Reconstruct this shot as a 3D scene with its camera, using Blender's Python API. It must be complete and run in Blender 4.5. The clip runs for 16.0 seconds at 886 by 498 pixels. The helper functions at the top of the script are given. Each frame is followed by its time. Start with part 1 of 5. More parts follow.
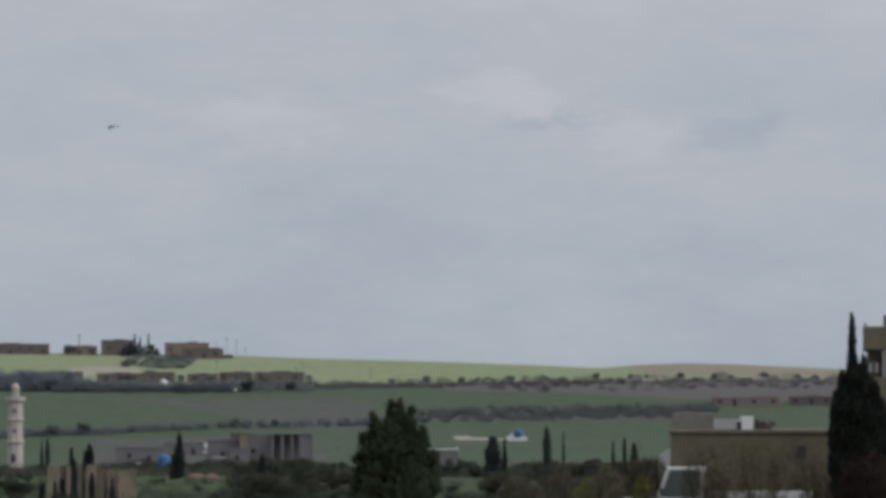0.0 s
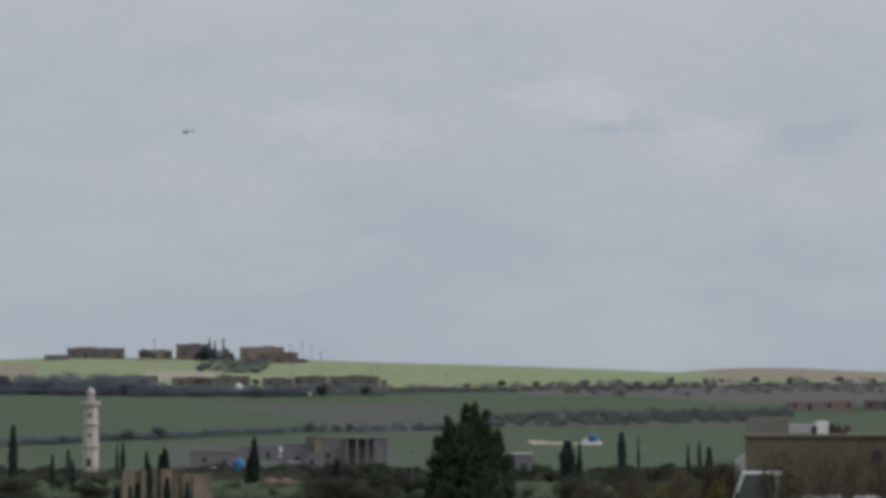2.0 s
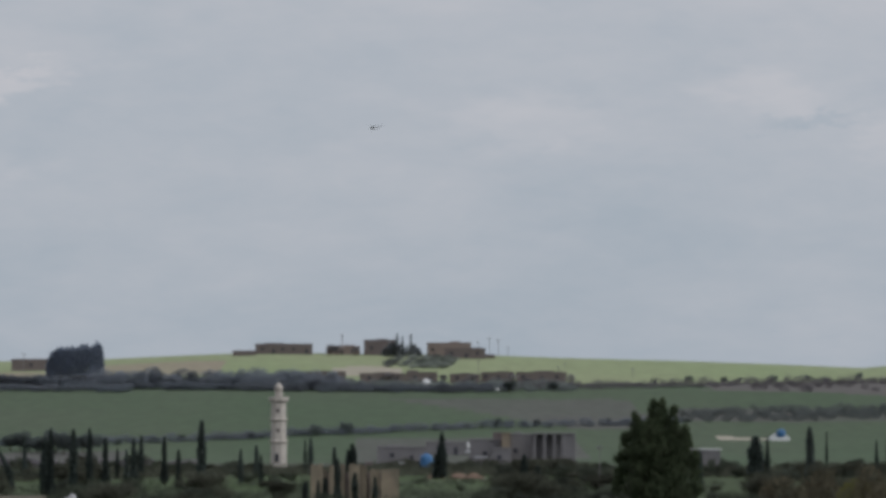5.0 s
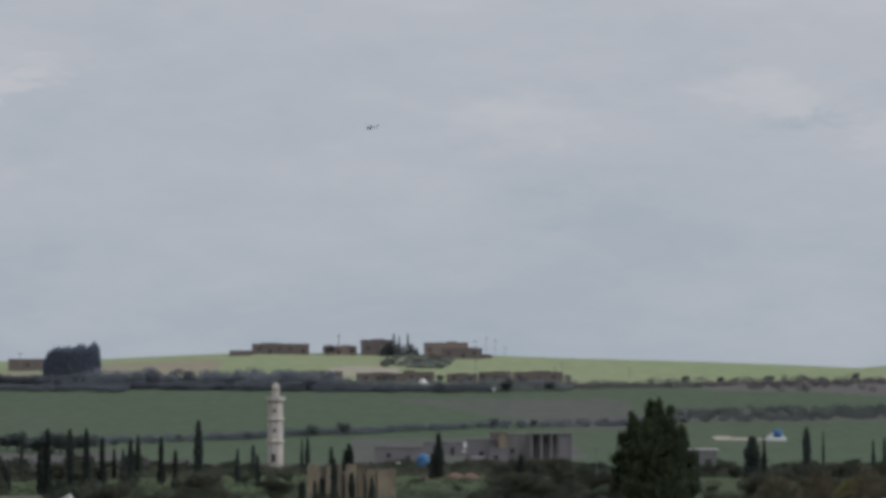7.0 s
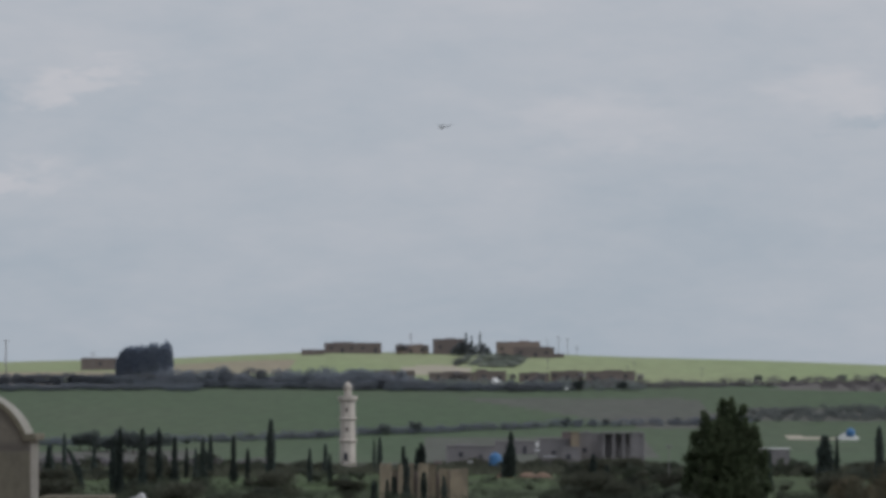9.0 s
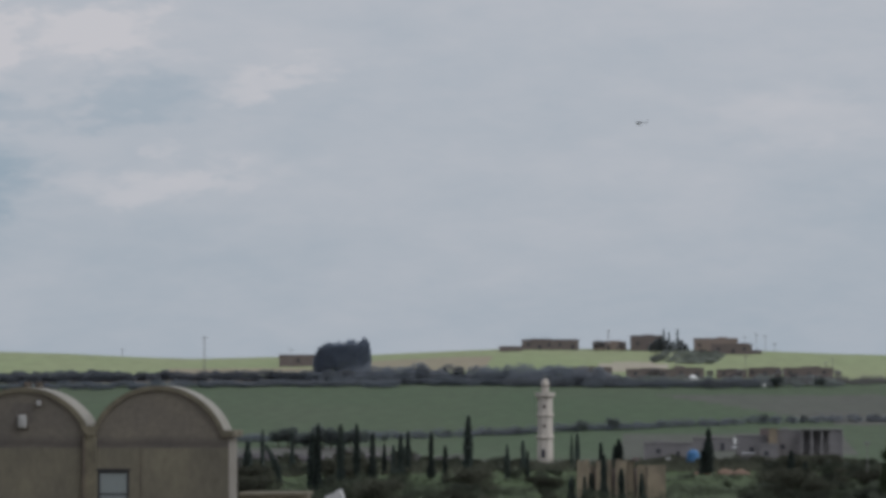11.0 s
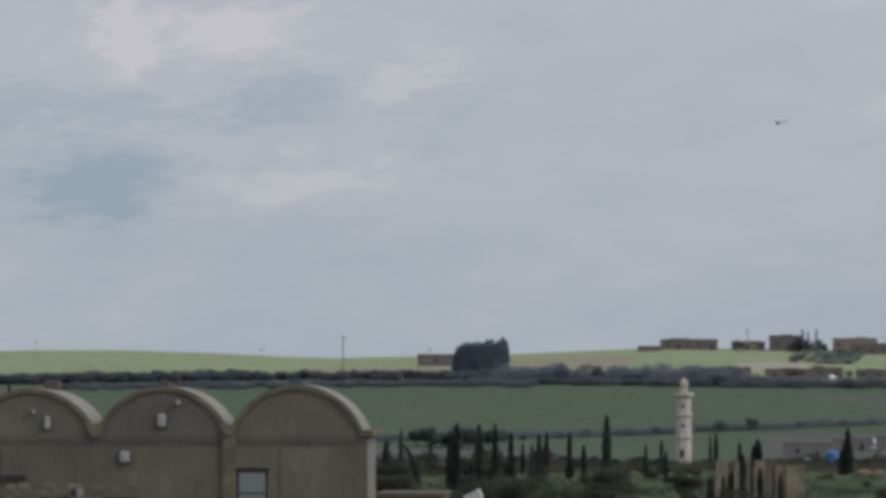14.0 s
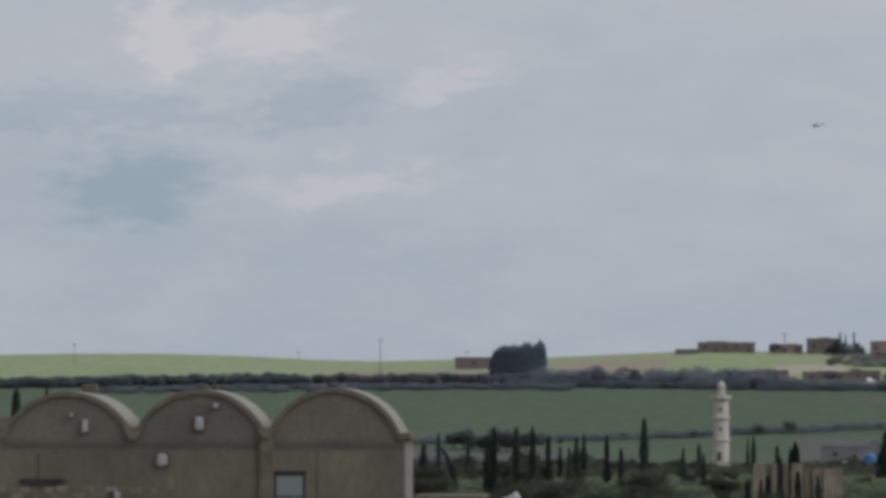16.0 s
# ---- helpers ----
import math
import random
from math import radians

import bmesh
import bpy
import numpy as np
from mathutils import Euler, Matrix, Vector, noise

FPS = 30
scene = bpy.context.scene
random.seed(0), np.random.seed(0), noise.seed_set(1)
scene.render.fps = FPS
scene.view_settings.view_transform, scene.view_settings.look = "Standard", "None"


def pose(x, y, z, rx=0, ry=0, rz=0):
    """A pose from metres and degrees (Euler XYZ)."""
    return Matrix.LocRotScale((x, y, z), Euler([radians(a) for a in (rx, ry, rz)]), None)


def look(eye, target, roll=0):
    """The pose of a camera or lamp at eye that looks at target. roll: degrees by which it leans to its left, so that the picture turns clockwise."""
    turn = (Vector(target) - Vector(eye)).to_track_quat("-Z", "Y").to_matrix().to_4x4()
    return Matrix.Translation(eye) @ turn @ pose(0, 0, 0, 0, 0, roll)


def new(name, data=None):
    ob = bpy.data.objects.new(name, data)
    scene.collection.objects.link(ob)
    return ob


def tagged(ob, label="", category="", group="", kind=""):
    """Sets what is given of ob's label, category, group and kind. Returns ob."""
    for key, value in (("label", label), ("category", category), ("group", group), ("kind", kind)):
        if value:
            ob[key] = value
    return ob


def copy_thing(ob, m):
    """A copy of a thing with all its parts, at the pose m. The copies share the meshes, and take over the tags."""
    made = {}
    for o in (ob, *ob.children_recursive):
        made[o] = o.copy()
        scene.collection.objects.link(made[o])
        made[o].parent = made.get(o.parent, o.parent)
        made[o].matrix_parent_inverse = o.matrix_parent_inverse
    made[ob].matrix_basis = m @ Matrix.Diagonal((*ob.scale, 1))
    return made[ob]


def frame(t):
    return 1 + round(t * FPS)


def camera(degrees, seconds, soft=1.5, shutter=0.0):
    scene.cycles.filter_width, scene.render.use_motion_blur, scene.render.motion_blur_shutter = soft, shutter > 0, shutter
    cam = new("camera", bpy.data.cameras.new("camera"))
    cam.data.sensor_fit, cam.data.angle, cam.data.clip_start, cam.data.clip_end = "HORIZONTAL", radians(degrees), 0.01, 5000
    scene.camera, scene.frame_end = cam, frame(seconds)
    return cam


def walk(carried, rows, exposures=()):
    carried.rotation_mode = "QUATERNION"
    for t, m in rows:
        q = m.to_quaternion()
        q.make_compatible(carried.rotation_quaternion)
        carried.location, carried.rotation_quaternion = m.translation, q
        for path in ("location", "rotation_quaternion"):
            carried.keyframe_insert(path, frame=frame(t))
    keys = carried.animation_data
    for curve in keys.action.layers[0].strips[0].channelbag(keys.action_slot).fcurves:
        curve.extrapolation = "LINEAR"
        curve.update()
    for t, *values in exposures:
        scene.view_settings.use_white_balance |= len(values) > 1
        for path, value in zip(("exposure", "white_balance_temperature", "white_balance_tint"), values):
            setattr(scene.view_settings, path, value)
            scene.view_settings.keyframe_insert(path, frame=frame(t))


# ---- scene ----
from itertools import product

# ---------------------------------------------------------------- camera
EYE = 4.3
cam = camera(11.19, 16.0, soft=4.2)
PATH = [
    (0.0, 91.8634, 0.0578, -4.1925),
    (0.5, 91.9502, 0.0492, -4.2455),
    (1.0, 91.8954, 0.0542, -4.2081),
    (1.5, 91.9053, 0.0469, -4.1665),
    (2.0, 91.9187, 0.0531, -3.2458),
    (2.5, 91.9096, 0.0514, -2.3487),
    (3.0, 91.9063, 0.0399, -1.7986),
    (3.5, 91.8972, 0.0321, -1.3085),
    (4.0, 91.8875, 0.0313, -0.8212),
    (4.5, 91.8933, 0.0282, -0.7158),
    (5.0, 91.8646, 0.0419, -0.8734),
    (7.5, 91.8645, 0.0379, -0.9144),
    (8.0, 91.8506, 0.0201, -0.8619),
    (8.5, 91.8490, 0.0127, -0.5565),
    (9.0, 91.8543, 0.0077, 0.0002),
    (9.5, 91.8477, 0.0317, 0.8760),
    (9.7, 91.8430, 0.0270, 1.0980),
    (11.8, 91.7989, -0.0204, 3.3024),
    (12.0, 91.8021, -0.0397, 3.4675),
    (12.5, 91.8034, -0.0481, 3.7505),
    (13.0, 91.8016, -0.0423, 4.1304),
    (13.5, 91.8132, -0.0505, 4.2416),
    (14.0, 91.8058, -0.0613, 4.2523),
    (14.5, 91.8246, -0.0519, 4.2963),
    (15.0, 91.8357, -0.0487, 4.4450),
    (15.5, 91.8298, -0.0338, 4.5534),
    (16.0, 91.8452, -0.0401, 4.7249),
]
walk(cam, [(t, pose(0, 0, EYE, rx, ry, rz)) for t, rx, ry, rz in PATH])

# ---------------------------------------------------------------- light
SUN_AZ, SUN_EL = radians(110), radians(40)      # from the right, a little behind the lookout


def at(b, e, y):
    """A place y metres ahead, fitted to the camera's view at bearing b and elevation e in thousandths."""
    return Vector((b * y / 1000, y, EYE + e * y / 1000))


def node(tree, kind, **values):
    n = tree.nodes.new(kind)
    for key, value in values.items():
        if key in n.inputs:
            n.inputs[key].default_value = value
    return n


def maths(tree, op, a, b=None, c=None):
    n = tree.nodes.new("ShaderNodeMath")
    n.operation = op
    for i, v in enumerate((a, b, c)):
        if v is None:
            continue
        if isinstance(v, (int, float)):
            n.inputs[i].default_value = v
        else:
            tree.links.new(v, n.inputs[i])
    return n.outputs[0]


def mix(tree, fac, a, b):
    n = tree.nodes.new("ShaderNodeMix")
    n.data_type = "RGBA"
    for sock, v in ((n.inputs[0], fac), (n.inputs[6], a), (n.inputs[7], b)):
        if isinstance(v, (int, float)):
            sock.default_value = v
        elif isinstance(v, tuple):
            sock.default_value = (*v[:3], 1)
        else:
            tree.links.new(v, sock)
    return n.outputs[2]


world = bpy.data.worlds.new("overcast_sky")
scene.world = world
world.use_nodes = True
wt = world.node_tree
wt.nodes.clear()
sky = node(wt, "ShaderNodeTexSky")
sky.sky_type, sky.sun_disc = "NISHITA", False
sky.sun_elevation, sky.sun_rotation = SUN_EL, SUN_AZ
clear = wt.nodes.new("ShaderNodeVectorMath")
clear.operation = "SCALE"
wt.links.new(sky.outputs[0], clear.inputs[0])
clear.inputs["Scale"].default_value = 0.05
coords = wt.nodes.new("ShaderNodeTexCoord")
split = wt.nodes.new("ShaderNodeSeparateXYZ")
wt.links.new(coords.outputs["Generated"], split.inputs[0])
ahead = maths(wt, "MAXIMUM", maths(wt, "ABSOLUTE", split.outputs[1]), 0.02)
bearing = maths(wt, "MULTIPLY", maths(wt, "DIVIDE", split.outputs[0], ahead), 1000)
rise = maths(wt, "MULTIPLY", maths(wt, "DIVIDE", split.outputs[2], ahead), 1000)
place = wt.nodes.new("ShaderNodeCombineXYZ")
wt.links.new(maths(wt, "MULTIPLY", bearing, 0.012), place.inputs[0])
wt.links.new(maths(wt, "MULTIPLY", rise, 0.034), place.inputs[1])


def cloud_noise(scale, detail, shift, crisp=0.5):
    n = node(wt, "ShaderNodeTexNoise", Scale=scale, Detail=detail, Roughness=crisp, Distortion=0.3)
    n.noise_dimensions = "4D"
    n.inputs["W"].default_value = shift
    wt.links.new(place.outputs[0], n.inputs["Vector"])
    return n.outputs[0]


rough_a = maths(wt, "MULTIPLY_ADD", cloud_noise(2.6, 6, 3.0), 2, -1)
rough_b = maths(wt, "MULTIPLY_ADD", cloud_noise(2.6, 6, 9.0), 2, -1)
fine_a = maths(wt, "MULTIPLY_ADD", cloud_noise(9.0, 8, 13.0, 0.62), 2, -1)
fine_b = maths(wt, "MULTIPLY_ADD", cloud_noise(9.0, 8, 17.0, 0.62), 2, -1)
b_warp = maths(wt, "MULTIPLY_ADD", fine_a, 13, maths(wt, "MULTIPLY_ADD", rough_a, 17, bearing))
e_warp = maths(wt, "MULTIPLY_ADD", fine_b, 8, maths(wt, "MULTIPLY_ADD", rough_b, 9, rise))


def puff(b0, e0, wide, high, amount):
    """A soft patch of thicker (plus) or thinner (minus) cloud."""
    u = maths(wt, "DIVIDE", maths(wt, "SUBTRACT", b_warp, b0), wide)
    v = maths(wt, "DIVIDE", maths(wt, "SUBTRACT", e_warp, e0), high)
    d = maths(wt, "ADD", maths(wt, "MULTIPLY", u, u), maths(wt, "MULTIPLY", v, v))
    return maths(wt, "MULTIPLY", maths(wt, "EXPONENT", maths(wt, "MULTIPLY", maths(wt, "POWER", d, 1.7), -1)), amount)


cover = maths(wt, "MULTIPLY_ADD", cloud_noise(1.1, 6, 1.0), 1.1, -0.55)
cover = maths(wt, "ADD", cover, maths(wt, "MULTIPLY_ADD", cloud_noise(3.4, 6, 5.0), 0.5, -0.25))
cover = maths(wt, "ADD", cover, maths(wt, "MULTIPLY_ADD", cloud_noise(9.5, 8, 21.0, 0.6), 0.42, -0.21))
for patch in ((-151.61, 47.12, 17, 8.5, -0.5), (-144.5, 80.5, 9, 6.5, 0.8), (-117.5, 79.5, 14, 6.0, 0.62),
              (-105.91, 48.23, 22, 4, 0.3), (-156.76, 64.21, 34, 5, -0.3), (-81.95, 70.16, 12, 3.5, 0.35),
              (-111.00, 65.26, 16, 4, -0.25), (34.75, 60.34, 17, 6, 0.16), (95.55, 61.08, 16, 2.0, -0.22),
              (114.51, 58.62, 10, 6, 0.16), (138.61, 59.33, 12, 5, -0.2), (87.99, 67.98, 14, 6, 0.18)):
    cover = maths(wt, "ADD", cover, puff(*patch[:4], patch[4] * 1.7))
cover = maths(wt, "ADD", cover, maths(wt, "MULTIPLY", maths(wt, "MINIMUM", rise, 110), 0.0054))
thin = mix(wt, 0.1, (0.308, 0.386, 0.468), clear.outputs[0])
thick = (0.535, 0.535, 0.570)
ramp = wt.nodes.new("ShaderNodeMapRange")
wt.links.new(cover, ramp.inputs[0])
ramp.inputs[1].default_value, ramp.inputs[2].default_value = -0.52, 1.1
back = node(wt, "ShaderNodeBackground", Strength=1.0)
wt.links.new(mix(wt, ramp.outputs[0], thin, thick), back.inputs[0])
wt.links.new(back.outputs[0], node(wt, "ShaderNodeOutputWorld").inputs[0])

sun = new("sun", bpy.data.lights.new("sun", "SUN"))
sun.data.energy, sun.data.angle, sun.data.color = 1.5, radians(45), (0.975, 0.99, 1.0)
toward = Vector((math.sin(SUN_AZ) * math.cos(SUN_EL), math.cos(SUN_AZ) * math.cos(SUN_EL), math.sin(SUN_EL)))
sun.matrix_world = look(toward * 200, (0, 0, 0))


# ---------------------------------------------------------------- materials
def surface(name, colour, second=None, scale=0.5, fine=8.0, rough=0.9, metal=0.0, bump=0.3, island=0.0, piece=0.0, stretch=(1, 1, 1), amount=0.6):
    """A weathered surface: two sizes of variation and relief, at scale and fine per metre."""
    m = bpy.data.materials.new(name)
    m.use_nodes = True
    tree = m.node_tree
    shader = tree.nodes["Principled BSDF"]
    shader.inputs["Roughness"].default_value, shader.inputs["Metallic"].default_value = rough, metal
    shader.inputs["Specular IOR Level"].default_value = 0.25
    geo = tree.nodes.new("ShaderNodeNewGeometry")
    tex = tree.nodes.new("ShaderNodeMapping")
    tree.links.new(geo.outputs["Position"], tex.inputs[0])
    tex.inputs["Scale"].default_value = stretch
    second = second or tuple(c * 0.6 for c in colour)
    large = node(tree, "ShaderNodeTexNoise", Scale=scale, Detail=5.0, Roughness=0.6)
    small = node(tree, "ShaderNodeTexNoise", Scale=fine, Detail=4.0, Roughness=0.7)
    for n in (large, small):
        tree.links.new(tex.outputs[0], n.inputs["Vector"])
    spread = tree.nodes.new("ShaderNodeMapRange")
    tree.links.new(large.outputs[0], spread.inputs[0])
    spread.inputs[1].default_value, spread.inputs[2].default_value = 0.36, 0.66
    base = mix(tree, maths(tree, "MULTIPLY", spread.outputs[0], amount), colour, second)
    grain = maths(tree, "MULTIPLY_ADD", small.outputs[0], 0.7, 0.65)
    if island:
        grain = maths(tree, "MULTIPLY", grain, maths(tree, "MULTIPLY_ADD", geo.outputs["Random Per Island"], island, 1 - island / 2))
    if piece:
        info = tree.nodes.new("ShaderNodeObjectInfo")
        grain = maths(tree, "MULTIPLY", grain, maths(tree, "MULTIPLY_ADD", info.outputs["Random"], piece, 1 - piece / 2))
    shade = tree.nodes.new("ShaderNodeVectorMath")
    shade.operation = "SCALE"
    tree.links.new(base, shade.inputs[0])
    tree.links.new(grain, shade.inputs["Scale"])
    tree.links.new(shade.outputs[0], shader.inputs["Base Color"])
    if bump:
        relief = node(tree, "ShaderNodeBump", Strength=bump, Distance=0.05)
        tree.links.new(small.outputs[0], relief.inputs["Height"])
        tree.links.new(relief.outputs[0], shader.inputs["Normal"])
    return m


GRASS = surface("rough_grass", (0.050, 0.082, 0.025), (0.047, 0.053, 0.032), 0.03, 0.6, bump=0.6)
CROP = surface("green_crop", (0.069, 0.104, 0.058), (0.086, 0.103, 0.068), 0.012, 0.25, bump=0.4, stretch=(1, 0.35, 1))
# Ridge crop, lighter than the fields below: its sunshine is put into the colour.
CROP_SUNLIT = surface("sunlit_ridge_crop", (0.235, 0.288, 0.148), (0.282, 0.296, 0.178), 0.012, 0.2, bump=0.4, stretch=(1, 0.3, 1))
PLOUGH = surface("ploughed_earth", (0.285, 0.235, 0.18), (0.26, 0.25, 0.165), 0.015, 0.25, bump=0.5, stretch=(1, 0.4, 1))
FALLOW = surface("fallow_field", (0.10, 0.098, 0.09), (0.082, 0.10, 0.072), 0.015, 0.2, bump=0.5, stretch=(1, 0.4, 1))
ORCHARD = surface("orchard_soil", (0.125, 0.11, 0.106), (0.105, 0.105, 0.095), 0.03, 0.3, bump=0.5)
PALE = surface("pale_bare_earth", (0.38, 0.34, 0.28), (0.30, 0.28, 0.20), 0.05, 0.4, bump=0.5)
YARD = surface("trodden_yard_earth", (0.25, 0.22, 0.17), (0.17, 0.18, 0.11), 0.05, 0.7, bump=0.5)


def foliage(name, colour, second, scale=0.1, island=0.6):
    """Leaves: matt, varied from clump to clump and from tree to tree."""
    m = surface(name, colour, second, scale, 2.0, island=island, piece=0.8, bump=0)
    tree = m.node_tree
    shader = tree.nodes["Principled BSDF"]
    shader.inputs["Specular IOR Level"].default_value = 0.1
    through_leaf = tree.nodes.new("ShaderNodeBsdfTranslucent")
    tree.links.new(shader.inputs["Base Color"].links[0].from_socket, through_leaf.inputs["Color"])
    both = node(tree, "ShaderNodeMixShader", Fac=0.48)
    tree.links.new(shader.outputs[0], both.inputs[1])
    tree.links.new(through_leaf.outputs[0], both.inputs[2])
    tree.links.new(both.outputs[0], tree.nodes["Material Output"].inputs["Surface"])
    return m


DARK_LEAF = foliage("dark_foliage", (0.083, 0.097, 0.072), (0.104, 0.115, 0.086), 0.4)
CYPRESS_LEAF = foliage("cypress_foliage", (0.077, 0.098, 0.091), (0.095, 0.107, 0.098), 0.3)
NEAR_CYPRESS = foliage("near_cypress_foliage", (0.052, 0.066, 0.057), (0.072, 0.070, 0.058), 0.8)
OLIVE_LEAF = foliage("olive_foliage", (0.102, 0.113, 0.091), (0.076, 0.086, 0.069), 0.2)
# Distance haze is painted into the hedge and grove leaf colours.
HAZED_HEDGE_LEAF = foliage("hazed_hedge_foliage", (0.199, 0.226, 0.258), (0.226, 0.226, 0.252), 0.03, 0.25)
HAZED_GROVE_LEAF = foliage("hazed_grove_foliage", (0.234, 0.262, 0.255), (0.255, 0.267, 0.267), 0.03, 0.25)
PINE_LEAF = foliage("pine_foliage", (0.116, 0.149, 0.086), (0.137, 0.161, 0.098), 0.6, 0.7)
TWIG = foliage("bare_twigs", (0.182, 0.160, 0.111), (0.131, 0.121, 0.085), 0.6)
PURPLE = foliage("leafless_wood", (0.236, 0.216, 0.232), (0.201, 0.196, 0.207), 0.08, 0.25)
BROWN_LEAF = foliage("brown_orchard_foliage", (0.097, 0.099, 0.077), (0.075, 0.080, 0.061), 0.2)
YELLOW_LEAF = foliage("yellow_green_foliage", (0.168, 0.156, 0.054), (0.114, 0.120, 0.050), 0.6)
MAROON = foliage("dark_maroon_twigs", (0.062, 0.042, 0.038), (0.05, 0.04, 0.032), 0.6)
BARK = surface("bark", (0.10, 0.08, 0.06), (0.05, 0.045, 0.04), 2.0, 12.0, bump=0.8)
RENDER = surface("stained_cement_render", (0.172, 0.157, 0.120), (0.108, 0.098, 0.083), 0.4, 5.0, bump=0.4, stretch=(1, 1, 0.45), amount=0.85)
GABLE = surface("grey_gable_render", (0.172, 0.153, 0.128), (0.115, 0.104, 0.096), 0.5, 5.0, bump=0.4, amount=0.8)


def soot_band(m, height, spread, depth):
    """A soft-edged, uneven soot stain that runs along a wall at one height."""
    tree = m.node_tree
    shader = tree.nodes["Principled BSDF"]
    link = shader.inputs["Base Color"].links[0]
    base = link.from_socket
    geo = tree.nodes.new("ShaderNodeNewGeometry")
    axes = tree.nodes.new("ShaderNodeSeparateXYZ")
    tree.links.new(geo.outputs["Position"], axes.inputs[0])
    wander = node(tree, "ShaderNodeTexNoise", Scale=0.9, Detail=5.0, Roughness=0.65)
    tree.links.new(geo.outputs["Position"], wander.inputs["Vector"])
    z = maths(tree, "MULTIPLY_ADD", wander.outputs[0], 0.35, axes.outputs[2])
    off = maths(tree, "DIVIDE", maths(tree, "ABSOLUTE", maths(tree, "SUBTRACT", z, height + 0.175)), spread)
    fac = maths(tree, "MULTIPLY", maths(tree, "MAXIMUM", maths(tree, "SUBTRACT", 1.0, off), 0.0), depth)
    tree.links.new(mix(tree, fac, base, (0.075, 0.067, 0.066)), shader.inputs["Base Color"])


soot_band(GABLE, 2.46, 0.32, 0.75)
BLOCKS = surface("pale_concrete_blocks", (0.20, 0.182, 0.138), (0.12, 0.108, 0.085), 1.0, 6.0, piece=0.7, bump=0.4)
SOOT = surface("darker_cement_plaster", (0.128, 0.115, 0.105), (0.112, 0.10, 0.094), 0.7, 5.0, bump=0.4, amount=0.9)
RIM = surface("mossy_cement_rim", (0.17, 0.152, 0.112), (0.095, 0.086, 0.068), 1.2, 6.0, bump=0.5, amount=0.9)
STAIN = surface("damp_stained_cement", (0.085, 0.072, 0.062), (0.13, 0.108, 0.085), 1.4, 6.0, bump=0.4, amount=0.9)
SIDE = surface("lit_side_and_parapet_cement", (0.235, 0.22, 0.20), (0.165, 0.15, 0.13), 0.8, 5.0, bump=0.4)
ROOF = surface("whitewashed_roof", (0.30, 0.288, 0.262), (0.19, 0.178, 0.148), 0.8, 5.0, bump=0.3)
STONE = surface("pale_limestone", (0.53, 0.485, 0.44), (0.41, 0.37, 0.335), 0.5, 3.0, bump=0.4)
MUD = surface("mudbrick_wall", (0.182, 0.15, 0.147), (0.145, 0.122, 0.12), 0.15, 1.2, bump=0.5)
MUD_LIGHT = surface("tan_mudbrick_wall", (0.275, 0.218, 0.20), (0.21, 0.17, 0.15), 0.15, 1.2, bump=0.5)
BLOCK = surface("grey_blockwork", (0.215, 0.205, 0.212), (0.155, 0.15, 0.157), 0.2, 2.0, bump=0.5)
BEIGE = surface("beige_blockwork", (0.27, 0.222, 0.165), (0.15, 0.128, 0.10), 0.5, 2.5, bump=0.5, stretch=(1, 1, 0.35), amount=0.9, piece=0.35)
OLIVE_WALL = surface("olive_grey_render", (0.18, 0.158, 0.115), (0.12, 0.106, 0.08), 0.4, 3.0, bump=0.5)
CANVAS = surface("grey_white_canvas", (0.46, 0.465, 0.48), (0.38, 0.38, 0.39), 2.0, 8.0, bump=0.2)
TRUCK_PAINT = surface("dirty_white_paint", (0.56, 0.565, 0.56), (0.40, 0.40, 0.385), 0.9, 5.0, rough=0.35, bump=0.05)
WHITE = surface("white_paint", (0.78, 0.78, 0.78), (0.68, 0.68, 0.67), 0.8, 6.0, rough=0.4, bump=0.05)
BLUE = surface("blue_plastic", (0.06, 0.165, 0.34), (0.05, 0.14, 0.29), 0.5, 4.0, rough=0.45, bump=0.05)
RED = surface("faded_maroon_cloth", (0.16, 0.125, 0.125), (0.09, 0.07, 0.08), 0.8, 5.0, bump=0.3)
TERRACOTTA = surface("terracotta", (0.185, 0.125, 0.095), (0.15, 0.11, 0.085), 0.5, 4.0, bump=0.3)
DARK = surface("dark_metal", (0.035, 0.035, 0.04), (0.05, 0.05, 0.05), 1.0, 6.0, rough=0.5, bump=0.1)
GREY_METAL = surface("grey_metal", (0.22, 0.23, 0.25), (0.17, 0.18, 0.19), 1.0, 6.0, rough=0.5, metal=0.3, bump=0.1)
WOOD_POLE = surface("weathered_pole_wood", (0.23, 0.22, 0.22), (0.17, 0.16, 0.16), 1.0, 8.0, bump=0.4)
LENS = surface("frosted_lamp_glass", (0.36, 0.358, 0.36), (0.27, 0.268, 0.265), 3.0, 20.0, rough=0.3, bump=0)
# On doors and windows this dark colour paints the shade inside; there are no openings.
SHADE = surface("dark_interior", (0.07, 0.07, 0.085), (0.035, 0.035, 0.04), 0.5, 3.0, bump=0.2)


def glass(name, tint):
    m = bpy.data.materials.new(name)
    m.use_nodes = True
    s = m.node_tree.nodes["Principled BSDF"]
    s.inputs["Base Color"].default_value = (*tint, 1)
    s.inputs["Roughness"].default_value = 0.08
    s.inputs["Specular IOR Level"].default_value = 0.8
    return m


PANE = glass("dusty_window_pane", (0.20, 0.23, 0.24))
CAR_GLASS = glass("car_glass", (0.06, 0.075, 0.08))


